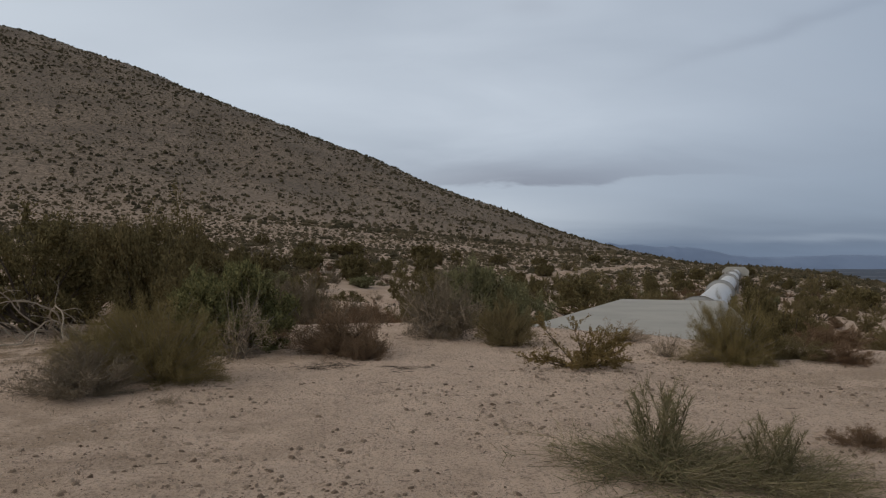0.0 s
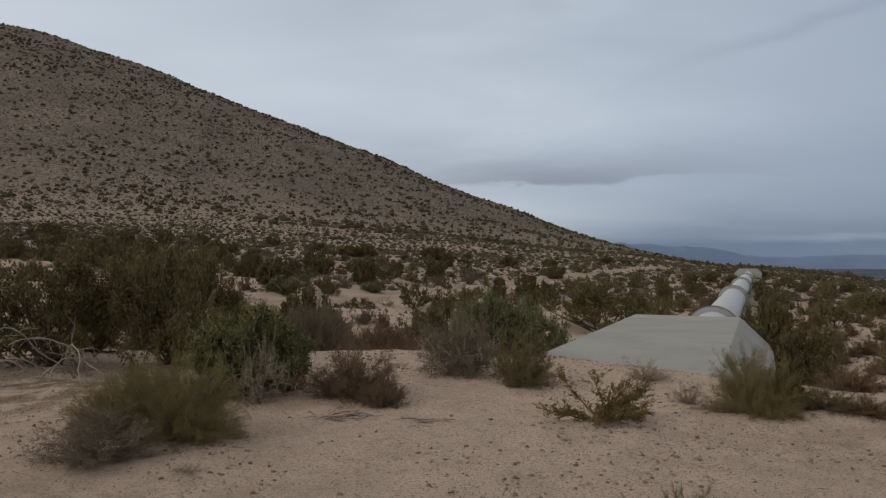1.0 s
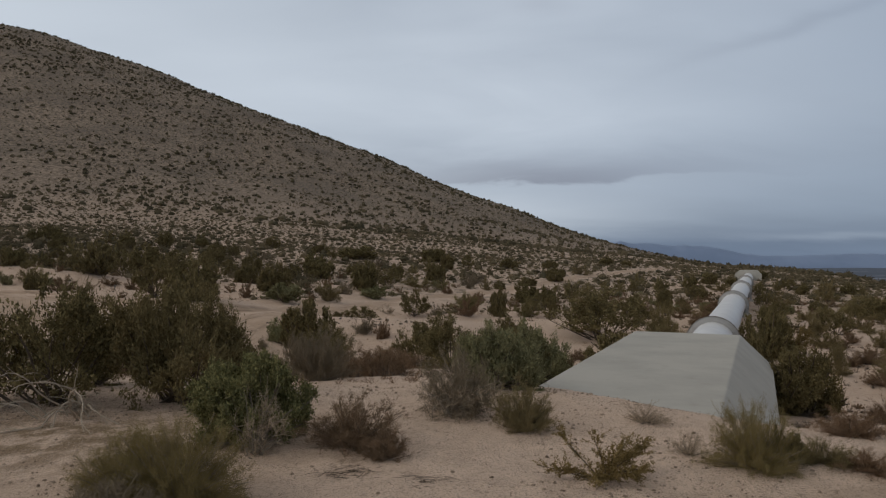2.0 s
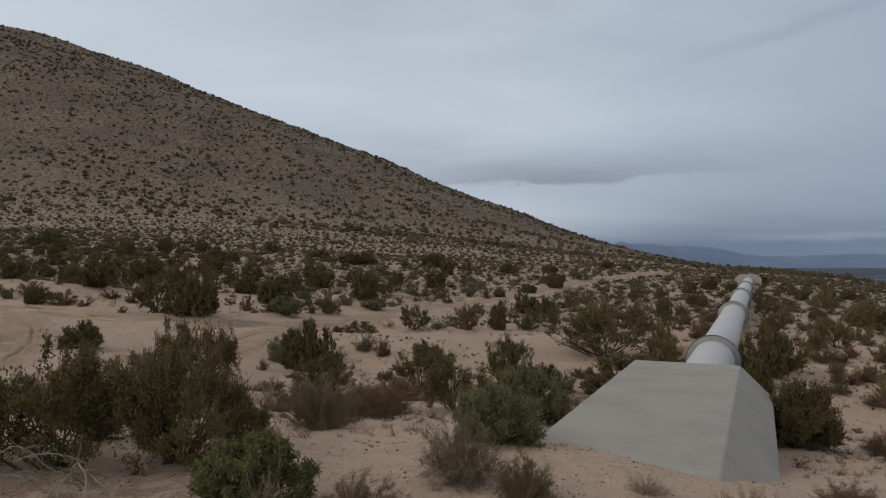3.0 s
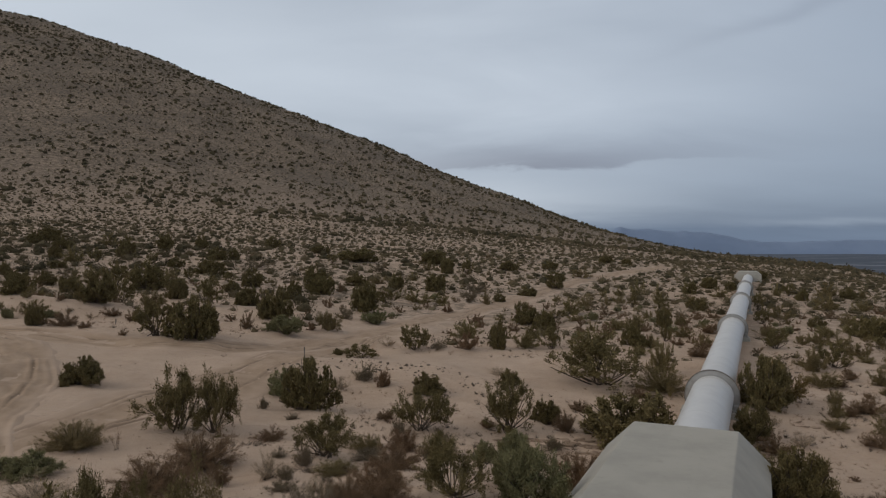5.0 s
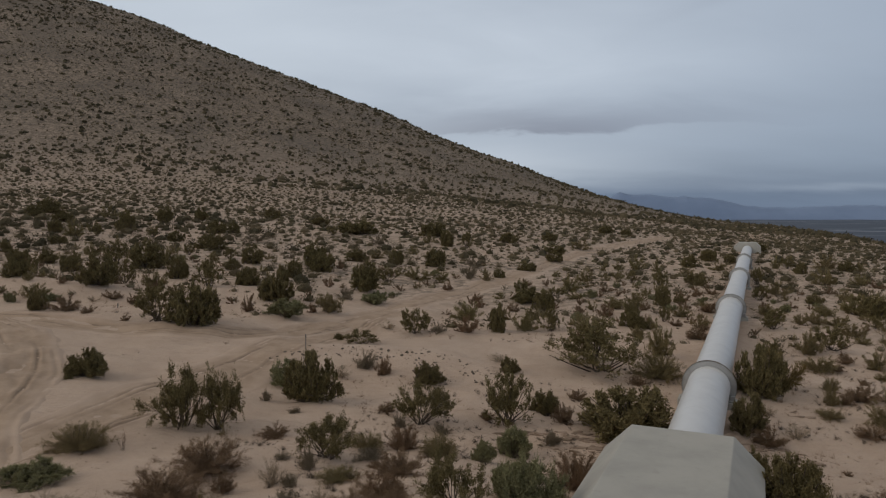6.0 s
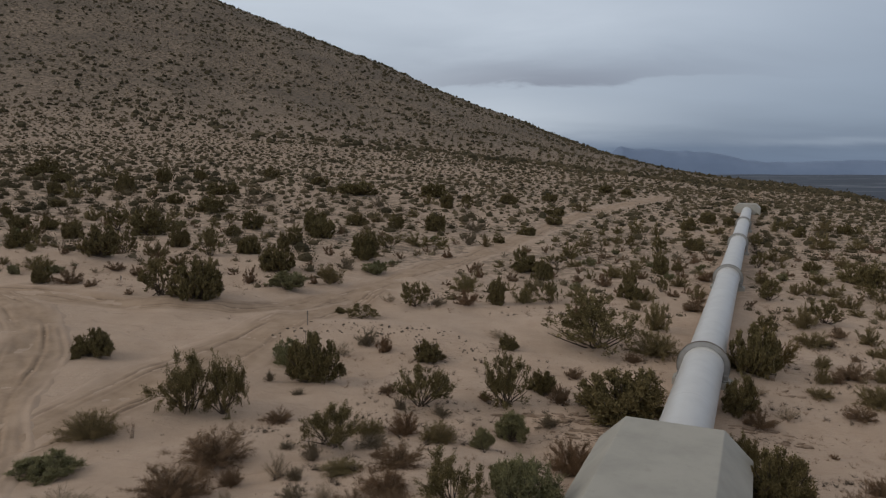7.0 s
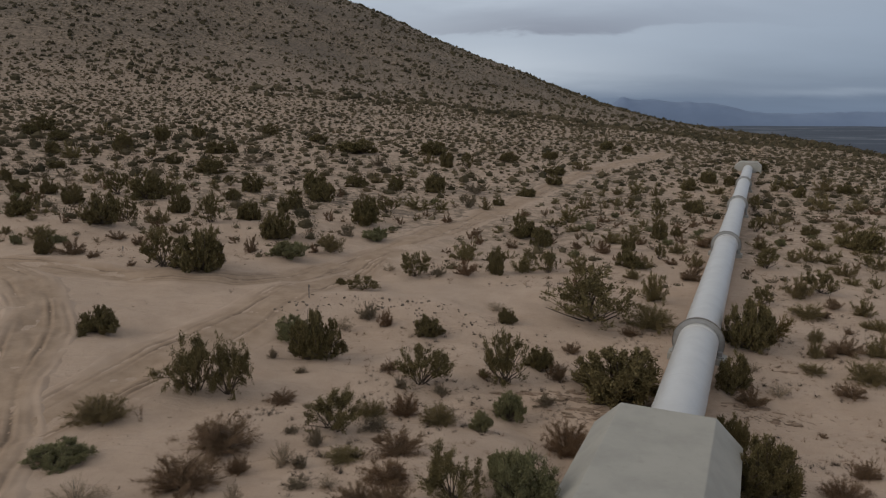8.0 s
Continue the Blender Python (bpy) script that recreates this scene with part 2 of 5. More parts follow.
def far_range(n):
    # blue haze of the distance is put into the base colour
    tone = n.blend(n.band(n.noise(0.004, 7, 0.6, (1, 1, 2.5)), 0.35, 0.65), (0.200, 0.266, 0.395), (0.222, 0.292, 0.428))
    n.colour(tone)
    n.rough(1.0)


def rusty_rim(n):
    n.colour(n.blend(n.band(n.noise(5, 7, 0.7), 0.4, 0.62), (0.25, 0.225, 0.200), (0.130, 0.095, 0.072)))
    n.rough(0.7)


def weathered_metal(n):
    n.colour(n.blend(n.band(n.noise(20, 5), 0.4, 0.65), (0.22, 0.19, 0.17), (0.10, 0.085, 0.08)))
    n.rough(0.7)


SAND = material("sand", sand, 0.95)
TRACK = material("track_sand", track_sand, 0.95)
CONCRETE = material("weathered_concrete", concrete, 0.85)
PIPE = material("pipe_paint", pipe_paint, 0.45)
RING = material("ring_paint", ring_paint, 0.55)
STONE = material("stone", stone, 0.9)
RUBBLE = material("rubble", dark_stone, 0.9)
GRIT = material("grit", grit_tone, 0.9)
CRUST = material("earth_crust", earth_crust, 0.95)
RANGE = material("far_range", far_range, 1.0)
RUST = material("rusty_rim", rusty_rim, 0.75)
METAL = material("weathered_metal", weathered_metal, 0.7)
LEAF = {
    "creosote": material("creosote_leaf", plant((0.082, 0.068, 0.031), (0.218, 0.176, 0.082), (0.180, 0.138, 0.070), 0.35)),
    "green": material("green_leaf", plant((0.123, 0.122, 0.063), (0.287, 0.272, 0.143), (0.231, 0.203, 0.109), 0.5)),
    "olive": material("olive_twig", plant((0.165, 0.135, 0.062), (0.235, 0.192, 0.094), (0.190, 0.140, 0.080), 0.55)),
    "fuzz": material("fine_olive_twig", plant((0.145, 0.118, 0.046), (0.280, 0.222, 0.094), (0.215, 0.164, 0.078), 0.4)),
    "brown": material("brown_twig", plant((0.160, 0.100, 0.061), (0.240, 0.155, 0.096), (0.200, 0.146, 0.095), 0.6)),
    "grey": material("grey_twig", plant((0.155, 0.124, 0.086), (0.235, 0.190, 0.134), (0.185, 0.148, 0.098), 0.6)),
    "pale": material("pale_twig", plant((0.26, 0.20, 0.140), (0.46, 0.37, 0.27), (0.32, 0.26, 0.19), 0.6)),
    "far": material("far_shrub", far_plant((0.058, 0.051, 0.032), (0.112, 0.092, 0.057), (0.138, 0.110, 0.070))),
    "far_dry": material("far_dry_shrub", far_plant((0.094, 0.077, 0.049), (0.183, 0.149, 0.099), (0.160, 0.112, 0.073))),
    "far_mid": material("far_olive_shrub", far_plant((0.078, 0.066, 0.040), (0.140, 0.114, 0.070), (0.150, 0.112, 0.070))),
    "sparse": material("sparse_leaf", plant((0.135, 0.096, 0.036), (0.285, 0.205, 0.086), (0.200, 0.150, 0.070), 0.3)),
    "bright": material("yellow_green_leaf", plant((0.081, 0.086, 0.041), (0.290, 0.270, 0.115), (0.162, 0.151, 0.074), 0.2)),
    "weed": material("weed_leaf", plant((0.105, 0.104, 0.052), (0.285, 0.240, 0.135), (0.190, 0.158, 0.088), 0.4)),
}
BARK = {
    "dark": material("dark_stem", plant((0.055, 0.043, 0.033), (0.125, 0.098, 0.076), (0.090, 0.072, 0.058), 0.5)),
    "grey": material("grey_stem", plant((0.14, 0.115, 0.090), (0.27, 0.23, 0.185), (0.20, 0.17, 0.14), 0.5)),
    "straw": material("straw_stem", plant((0.115, 0.110, 0.060), (0.370, 0.300, 0.200), (0.25, 0.205, 0.13), 0.3)),
    "bleached": material("bleached_wood", plant((0.24, 0.20, 0.155), (0.44, 0.375, 0.30), (0.33, 0.28, 0.22), 0.3)),
}

# ---- the land ----


def lattice(ix, iy, seed):
    """A repeatable random number from 0 to 1 at each whole-number place."""
    n = (ix.astype(np.int64) * 374761393 + iy.astype(np.int64) * 668265263 + seed * 982451653) & 0xFFFFFFFF
    n = ((n ^ (n >> 13)) * 1274126177) & 0xFFFFFFFF
    return ((n ^ (n >> 16)) & 0xFFFFFF) / float(0xFFFFFF)


def value_noise(x, y, size, seed=1):
    """Smooth noise from -1 to 1, in lumps of that size in metres."""
    u, v = np.asarray(x, float) / size, np.asarray(y, float) / size
    iu, iv = np.floor(u), np.floor(v)
    fu, fv = u - iu, v - iv
    fu, fv = fu * fu * (3 - 2 * fu), fv * fv * (3 - 2 * fv)
    a = lattice(iu, iv, seed) * (1 - fu) + lattice(iu + 1, iv, seed) * fu
    b = lattice(iu, iv + 1, seed) * (1 - fu) + lattice(iu + 1, iv + 1, seed) * fu
    return 2 * (a * (1 - fv) + b * fv) - 1


def smoothstep(a, b, v):
    w = np.clip((v - a) / (b - a), 0, 1)
    return w * w * (3 - 2 * w)


def swell(v, s):
    """Zero below, v above, with a soft bend of width s."""
    return s * np.logaddexp(0, v / s)


def mound(x, y, cx, cy, sx, sy, turn=0.0):
    c, s = math.cos(turn), math.sin(turn)
    u, v = (x - cx) * c + (y - cy) * s, -(x - cx) * s + (y - cy) * c
    return np.exp(-(u / sx) ** 2 - (v / sy) ** 2)


def land(x, y):
    """The broad shape of the land: terrace, flat, hill and valley."""
    x, y = np.asarray(x, float), np.asarray(y, float)
    xc = np.clip(x, -420, 420)
    near = -3.37 - 0.055 * xc + 0.0345 * y + 0.5 * smoothstep(-3, -14, x)
    far = -5.07 - 0.065 * xc + 0.048 * np.minimum(y, 260)
    flat = near + (far - near) * smoothstep(55, 110, y)
    # cone-shaped hill
    rho = np.sqrt((0.849 * (x + 483.5)) ** 2 + (y - 758) ** 2 + 63.1 ** 2) - 63.1
    z = flat + swell(254.8 - 0.493 * rho - flat, 18.1)
    # the edge over which the land falls to the valley
    s = (x - 100) * 0.93 - (y - 210) * 0.366
    z = z - 0.16 * swell(s - 32, 9) - 0.10 * swell(y - 900, 60)
    z = z - 1.9 * mound(x, y, 95, 235, 45, 60)
    z = -42 + swell(z + 42, 4)
    # the terrace at the front
    right = 1 / (1 + np.exp(-np.clip((x - 2.9) / 0.8, -60, 60)))
    d = y - (11.9 - 3.9 * right) + 0.7
    terrace = -0.06 - (0.155 + 0.06 * right) * swell(d, 0.4)
    return z + swell(terrace - z, 0.12)


def height(x, y):
    """The ground's height at a place, with dunes and small unevenness."""
    x, y = np.asarray(x, float), np.asarray(y, float)
    z = land(x, y)
    z = z + 0.75 * mound(x, y, -3.5, 37.0, 6.0, 2.6, 0.05) + 0.75 * mound(x, y, 7.0, 40.0, 4.5, 3.0, -0.1)
    z = z + 0.8 * mound(x, y, -28, 49, 9, 3.5, 0.1) - 0.25 * mound(x, y, 1, 31, 6, 3)
    z = z + 0.35 * mound(x, y, 17, 36, 6, 2.5, 0.3)
    away = smoothstep(9, 24, y)
    broad = smoothstep(60, 260, y)
    shelf = smoothstep(-0.12, 0.10, value_noise(x * 0.55, y, 4.2, 9)) * smoothstep(14, 20, y) * smoothstep(62, 44, y)
    z = z + 0.16 * shelf
    z = z + 0.16 * away * value_noise(x, y, 5.5, 3) + 0.14 * away * value_noise(x, y, 2.3, 4)
    z = z + 2.2 * broad * value_noise(x, y, 60, 5) + 0.7 * broad * value_noise(x, y, 23, 6)
    z = z + (0.035 + 0.03 * away) * value_noise(x, y, 1.1, 7) + 0.012 * value_noise(x, y, 0.37, 8) + 0.010 * (1 - away) * value_noise(x, y, 0.16, 12)
    return z


def mesh_of(name, verts, faces, mat, smooth=False):
    """A mesh from arrays of corners and of faces that all have as many sides."""
    verts, faces = np.asarray(verts, np.float32).reshape(-1, 3), np.asarray(faces, np.int32)
    me = bpy.data.meshes.new(name)
    count, sides = faces.shape
    me.vertices.add(len(verts))
    me.vertices.foreach_set("co", verts.ravel())
    me.loops.add(count * sides)
    me.loops.foreach_set("vertex_index", faces.ravel())
    me.polygons.add(count)
    me.polygons.foreach_set("loop_start", np.arange(0, count * sides, sides, dtype=np.int32))
    me.polygons.foreach_set("use_smooth", np.full(count, smooth))
    me.update(calc_edges=True)
    me.materials.append(mat)
    return me


def paint(me, name, values):
    me.attributes.new(name, "FLOAT", "POINT").data.foreach_set("value", np.asarray(values, np.float32))


def part(name, bm, mat, parent, label=""):
    """Links a bmesh as one mesh object under a thing or a part."""
    me = bpy.data.meshes.new(name)
    bm.to_mesh(me)
    bm.free()
    me.materials.append(mat)
    ob = new(name, me)
    ob.parent = parent
    if label:
        ob["label"] = label
    return ob


def grid_faces(rows, cols):
    i = (np.arange(rows - 1)[:, None] * cols + np.arange(cols - 1)[None, :]).ravel()
    return np.stack([i, i + 1, i + cols + 1, i + cols], 1)


def steps(start, end, first, growth):
    """Places from start to end whose spacing grows with the way gone."""
    out, gap = [start], first
    while out[-1] < end:
        out.append(out[-1] + gap)
        gap *= growth
    return out


def along(points, gap):
    """Places every gap metres along a smooth line through the points, with their directions."""
    p = [Vector(q) for q in points]
    p = [p[0] * 2 - p[1], *p, p[-1] * 2 - p[-2]]
    fine = []
    for a, b, c, d in zip(p, p[1:], p[2:], p[3:]):
        for k in range(40):
            u = k / 40
            fine.append(0.5 * (2 * b + (c - a) * u + (2 * a - 5 * b + 4 * c - d) * u * u + (3 * b - a - 3 * c + d) * u ** 3))
    out, far = [fine[0]], 0.0
    for a, b in zip(fine, fine[1:]):
        far += (b - a).length
        if far >= gap:
            out.append(b)
            far = 0.0
    return np.array([tuple(q) for q in out])


TRACK_LINE = along([(-14.2, 10), (-13.9, 16), (-13.5, 19.3), (-12.7, 22.8), (-11.5, 27.4), (-9.8, 33.0), (-7.9, 40.0), (-5.4, 47.0),
                    (-2.1, 55.5), (5.0, 72.1), (15.9, 99.8), (28, 125.2), (41, 146.6), (49, 159), (53, 169)], 0.5)
BRANCH_LINE = along([(-44, 42), (-31.6, 41.0), (-26.2, 40.3), (-21.7, 39.3), (-17, 38.8), (-12.5, 39.4), (-9.4, 41.6), (-6.9, 45.4)], 0.4)
LOOP_LINE = along([(-11.5, 13.5), (-12.6, 16.3), (-14.6, 20.5), (-16.2, 24), (-17.6, 28), (-19.6, 32.2), (-22.6, 36.2), (-26, 39.0)], 0.4)
PIPE_START, PIPE_WAY, PIPE_SIDE = Vector((6.81, 19.81, 0)), Vector((0.4127, 0.9109, 0)), Vector((0.9109, -0.4127, 0))


def off_line(x, y, line):
    """How far places lie from a line of points."""
    best = np.full(np.shape(x), 1e9)
    for px, py in line[::2]:
        best = np.minimum(best, (x - px) ** 2 + (y - py) ** 2)
    return np.sqrt(best)


def build_ground():
    right = steps(5.0, 4900, 0.16, 1.066)
    xs = np.array([-v for v in reversed(right)] + list(np.arange(-4.9, 4.95, 0.12)) + right)
    back = steps(1.0, 600, 0.3, 1.10)
    ys = np.array([-v for v in reversed(back)] + list(np.arange(-0.8, 1.9, 0.2)) + list(np.arange(2.0, 9, 0.07)) + list(np.arange(9.1, 14, 0.14)) + steps(14.1, 4950, 0.20, 1.028))
    x, y = np.meshgrid(xs, ys)
    z = height(x, y)
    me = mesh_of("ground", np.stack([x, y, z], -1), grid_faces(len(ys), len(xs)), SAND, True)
    x, y = x.ravel(), y.ravel()
    hill = smoothstep(205, 430, y - 0.35 * x + 14 * value_noise(x, y, 40, 22))
    paint(me, "stony", hill * 0.95)
    paint(me, "gravel", np.clip(smoothstep(16, 8, y) * (0.85 + 0.5 * value_noise(x, y, 3.0, 21)) + 0.15, 0, 1))
    paint(me, "soil", 0.55 * mound(x, y, -2.3, 3.6, 1.7, 1.2) + 1.1 * mound(x, y, -4.4, 7.6, 2.4, 1.4) + 0.7 * mound(x, y, 1.3, 3.0, 0.9, 0.4) + 0.6 * mound(x, y, 4.0, 5.0, 1.6, 1.2))
    paint(me, "litter", smoothstep(46, 66, y) * np.clip(0.70 + 0.3 * smoothstep(110, 200, y) + 0.5 * value_noise(x, y, 9.0, 24), 0, 1) * (1 - hill))
    paint(me, "dune", smoothstep(12, 16, y) * smoothstep(75, 50, y))
    # the haze-tinted valley colour goes where the land lies low
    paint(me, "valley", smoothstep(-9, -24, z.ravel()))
    return tagged(new("ground", me), "pale pinkish desert sand with gravel and low dunes", "ground", kind="structure")


def build_track(name, line, width, label, ruts, rise=0.03, churn=0.02):
    """A driven strip: narrow wheel ruts that come and go, and loose banks between them."""
    way = np.gradient(line, axis=0)
    way /= np.linalg.norm(way, axis=1)[:, None]
    side = np.stack([way[:, 1], -way[:, 0]], 1)
    cols = 81
    across = np.linspace(-1, 1, cols) * width / 2
    run = np.arange(len(line)) * 0.4
    ragged = 1 + 0.16 * value_noise(run, 0 * run, 3.0, 31)
    place = line[:, None, :] + side[:, None, :] * (across[None, :] * ragged[:, None])[..., None]
    x, y = place[..., 0], place[..., 1]
    z = height(x, y)
    lip = 1 - smoothstep(0.78, 1.0, np.abs(np.linspace(-1, 1, cols)))[None, :]
    rut = np.zeros_like(z)
    bank = np.zeros_like(z)
    for k, r in enumerate(ruts):
        wander = (0.18 * value_noise(run, 0 * run + 5 * k, 7.0, 33) + 0.05 * value_noise(run, 0 * run + 3 * k, 2.0, 34))[:, None]
        deep = np.clip(0.30 + 1.1 * value_noise(run, 0 * run + 7 * k, 2.2, 37), 0.0, 1)[:, None]
        d = across[None, :] - r - wander
        rut = np.maximum(rut, np.exp(-(d / 0.075) ** 2) * deep)
        bank = np.maximum(bank, np.exp(-((np.abs(d) - 0.19) / 0.07) ** 2) * deep)
    z = z + rise * lip - 0.05 * (1 - lip) - 0.045 * rut + 0.022 * bank
    z = z + 0.012 * value_noise(x, y, 0.45, 35) + churn * value_noise(x, y, 0.30, 36) + churn * value_noise(x, y, 0.7, 38)
    me = mesh_of(name, np.stack([x, y, z], -1), grid_faces(len(line), cols), TRACK, True)
    paint(me, "rut", np.clip(rut * 0.95, 0, 1).ravel())
    paint(me, "verge", np.broadcast_to(smoothstep(0.35, 0.95, np.abs(np.linspace(-1, 1, cols)))[None, :], z.shape).ravel())
    return tagged(new(name, me), label, "dirt track", kind="structure")


def build_range(name, base, rows, label):
    """A far mountain range: a long body with a broken crest."""
    (x0, x1), y0, crest, deep, seed = rows
    u = np.linspace(x0, x1, 220)
    v = np.linspace(0, 1, 14)
    top = crest(u) * (1 + 0.05 * value_noise(u, 0 * u, 160, seed) + 0.025 * value_noise(u, 0 * u, 55, seed + 1))
    x, w = np.meshgrid(u, v)
    fold = value_noise(x, w * 400, 120, seed + 2)
    z = base + np.maximum(top, 0)[None, :] * np.sin(np.pi * w) ** 0.9 * (1 + 0.02 * fold)
    y = y0 + deep * w + 8 * fold
    me = mesh_of(name, np.stack([x, y, z], -1), grid_faces(14, 220), RANGE, True)
    return tagged(new(name, me), label, "mountains", kind="structure")


ground = build_ground()
build_track("dirt_track", TRACK_LINE, 4.6, "rutted sandy dirt track across the desert flat", (-1.40, -1.10, -0.75, 0.60, 0.9, 1.25))
build_track("dirt_track", BRANCH_LINE, 3.2, "curving sandy tyre tracks joining the dirt track", (-1.2, -0.95, -0.65, -0.1, 0.45, 0.75, 1.0, 1.3), 0.055, 0.02)
build_track("dirt_track", LOOP_LINE, 3.4, "churned sandy turning loop with deep tyre ruts", (-1.3, -0.8, 0.4, 1.0), 0.07, 0.05)
build_track("dirt_track", along([(84, 190), (91, 204), (99, 221), (108, 240)], 0.5), 5.0, "pale graded track beyond the far anchor block", (-1.2, 1.2), 0.25)
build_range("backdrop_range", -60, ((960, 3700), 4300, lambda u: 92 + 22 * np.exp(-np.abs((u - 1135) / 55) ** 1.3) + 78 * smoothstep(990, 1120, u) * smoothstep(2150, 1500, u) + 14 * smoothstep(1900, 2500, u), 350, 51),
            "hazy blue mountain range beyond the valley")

# ---- the pipeline ----

RADIUS, RING_RADIUS = 0.87, 1.17
RING_PLACES = (12.6, 39.9, 68.0, 96.5)
PIPE_END = 128.0


def pipe_point(s, side=0.0, z=0.0):
    p = PIPE_START + PIPE_WAY * s + PIPE_SIDE * side
    return Vector((p.x, p.y, -1.86 + 0.004 * s + z))


def lathe(bm, profile, turns=64):
    """Turns a profile of (way, radius) pairs about the pipe's axis."""
    loops = []
    for s, r in profile:
        loop = []
        for k in range(turns):
            a = 2 * math.pi * k / turns
            loop.append(bm.verts.new(pipe_point(s, r * math.cos(a), r * math.sin(a))))
        loops.append(loop)
    for a, b in zip(loops, loops[1:]):
        for k in range(turns):
            f = bm.faces.new((a[k], a[(k + 1) % turns], b[(k + 1) % turns], b[k]))
            f.smooth = True
    bmesh.ops.recalc_face_normals(bm, faces=bm.faces)
    return loops


def box(bm, centre, size, along_pipe=True, taper=1.0, bevel=0.03):
    """A bevelled block set square to the pipe; its top is smaller by taper."""
    got = bmesh.ops.create_cube(bm, size=1.0)["verts"]
    for v in got:
        k = taper if v.co.z > 0 else 1.0
        q = PIPE_SIDE * (v.co.x * size[0] * k) + PIPE_WAY * (v.co.y * size[1] * k) + Vector((0, 0, v.co.z * size[2]))
        v.co = Vector(centre) + q
    edges = list({e for v in got for e in v.link_edges})
    bmesh.ops.bevel(bm, geom=edges, offset=bevel, segments=2, affect="EDGES", profile=0.6)


def build_pipeline():
    line = tagged(new("pipeline"), "silver-painted steel water pipeline on ring girder supports", "pipeline")
    line.location = (0, 0, 0)
    stops = (-0.6, *RING_PLACES, PIPE_END + 0.4)
    for a, b in zip(stops, stops[1:]):
        bm = bmesh.new()
        wide = RADIUS * 1.045 if a < 0 else RADIUS
        profile, s = [(a, wide)], a
        while s + 6.1 < b - 2:
            s += 6.1
            profile += [(s - 0.14, wide), (s - 0.09, wide), (s - 0.05, wide), (s - 0.02, wide + 0.008), (s + 0.02, wide + 0.008), (s + 0.05, wide), (s + 0.09, wide), (s + 0.14, wide)]
        profile.append((b, wide))
        lathe(bm, profile)
        part("pipe_section", bm, PIPE, line)
    for s in RING_PLACES:
        bm = bmesh.new()
        r, w = RING_RADIUS, 0.03
        lathe(bm, [(s - w, RADIUS - 0.01), (s - w, r - 0.012), (s - w + 0.01, r), (s + w - 0.01, r), (s + w, r - 0.012), (s + w, RADIUS - 0.01)])
        ring = part("ring_girder", bm, RING, line, "flanged grey steel ring girder")
        bm = bmesh.new()
        lathe(bm, [(s - 0.06, r - 0.004), (s - 0.06, r + 0.014), (s + 0.06, r + 0.014), (s + 0.06, r - 0.004)])
        part("rim", bm, RUST, ring, "thin rust-stained rim")
        bm = bmesh.new()
        lathe(bm, [(s - 0.5, RADIUS - 0.005), (s - 0.5, RADIUS + 0.045), (s + 0.25, RADIUS + 0.045), (s + 0.25, RADIUS - 0.005)])
        part("stiffener_band", bm, PIPE, line)
        for side in (-1, 1):
            p = pipe_point(s, side * 1.02)
            foot = float(height(p.x, p.y)) + 0.30
            bm = bmesh.new()
            box(bm, (p.x, p.y, (foot + p.z - 0.35) / 2 + 0.03), (0.20, 0.45, p.z - 0.35 - foot), bevel=0.015)
            leg = part("support_leg", bm, RING, line)
            bm = bmesh.new()
            box(bm, (p.x, p.y, foot + 0.045), (0.36, 0.6, 0.06), bevel=0.01)
            plate = part("base_plate", bm, RING, leg)
    return line


def build_footings():
    for s in RING_PLACES:
        for side in (-1, 1):
            p = pipe_point(s, side * 1.02)
            g = float(height(p.x, p.y))
            bm = bmesh.new()
            box(bm, (p.x, p.y, g - 0.20), (0.62, 0.95, 1.0), taper=0.94, bevel=0.03)
            me = bpy.data.meshes.new("concrete_footing")
            bm.to_mesh(me)
            bm.free()
            me.materials.append(CONCRETE)
            tagged(new("concrete_footing", me), "pale concrete footing under a pipe support leg", "footing", "pipe footings")


def anchor_block(name, start, end, top, label, width=1.41, cut=0.80, deep=4.5):
    """A long block with bevelled shoulders from which the pipe comes out."""
    outline = [(-width - cut, top - deep), (-width - cut, top - cut), (-width, top), (width, top), (width + cut, top - cut), (width + cut, top - deep)]
    bm = bmesh.new()
    count = max(2, int(abs(end - start) / 0.5))
    loops = []
    for k in range(count + 1):
        s = start + (end - start) * k / count
        q = PIPE_START + PIPE_WAY * s
        loops.append([bm.verts.new((q.x + PIPE_SIDE.x * u, q.y + PIPE_SIDE.y * u, z)) for u, z in outline])
    for a, b in zip(loops, loops[1:]):
        for i in range(len(outline)):
            j = (i + 1) % len(outline)
            bm.faces.new((a[i], a[j], b[j], b[i]))
    bm.faces.new(loops[0])
    bm.faces.new(list(reversed(loops[-1])))
    bmesh.ops.recalc_face_normals(bm, faces=bm.faces)
    sharp = [e for e in bm.edges if len(e.link_faces) == 2 and e.calc_face_angle() > 0.3]
    bmesh.ops.bevel(bm, geom=sharp, offset=0.03, segments=2, affect="EDGES", profile=0.55)
    me = bpy.data.meshes.new(name)
    bm.to_mesh(me)
    bm.free()
    me.materials.append(CONCRETE)
    return tagged(new(name, me), label, "anchor block")


build_pipeline()
build_footings()
anchor_block("anchor_block", 0.0, -14.5, -0.20, "large pale grey concrete anchor block with sloping shoulders")
anchor_block("anchor_block", PIPE_END, PIPE_END + 6.0, 0.02, "far pale grey concrete anchor block at pipe end", 1.65, 0.80)

# ---- plants ----


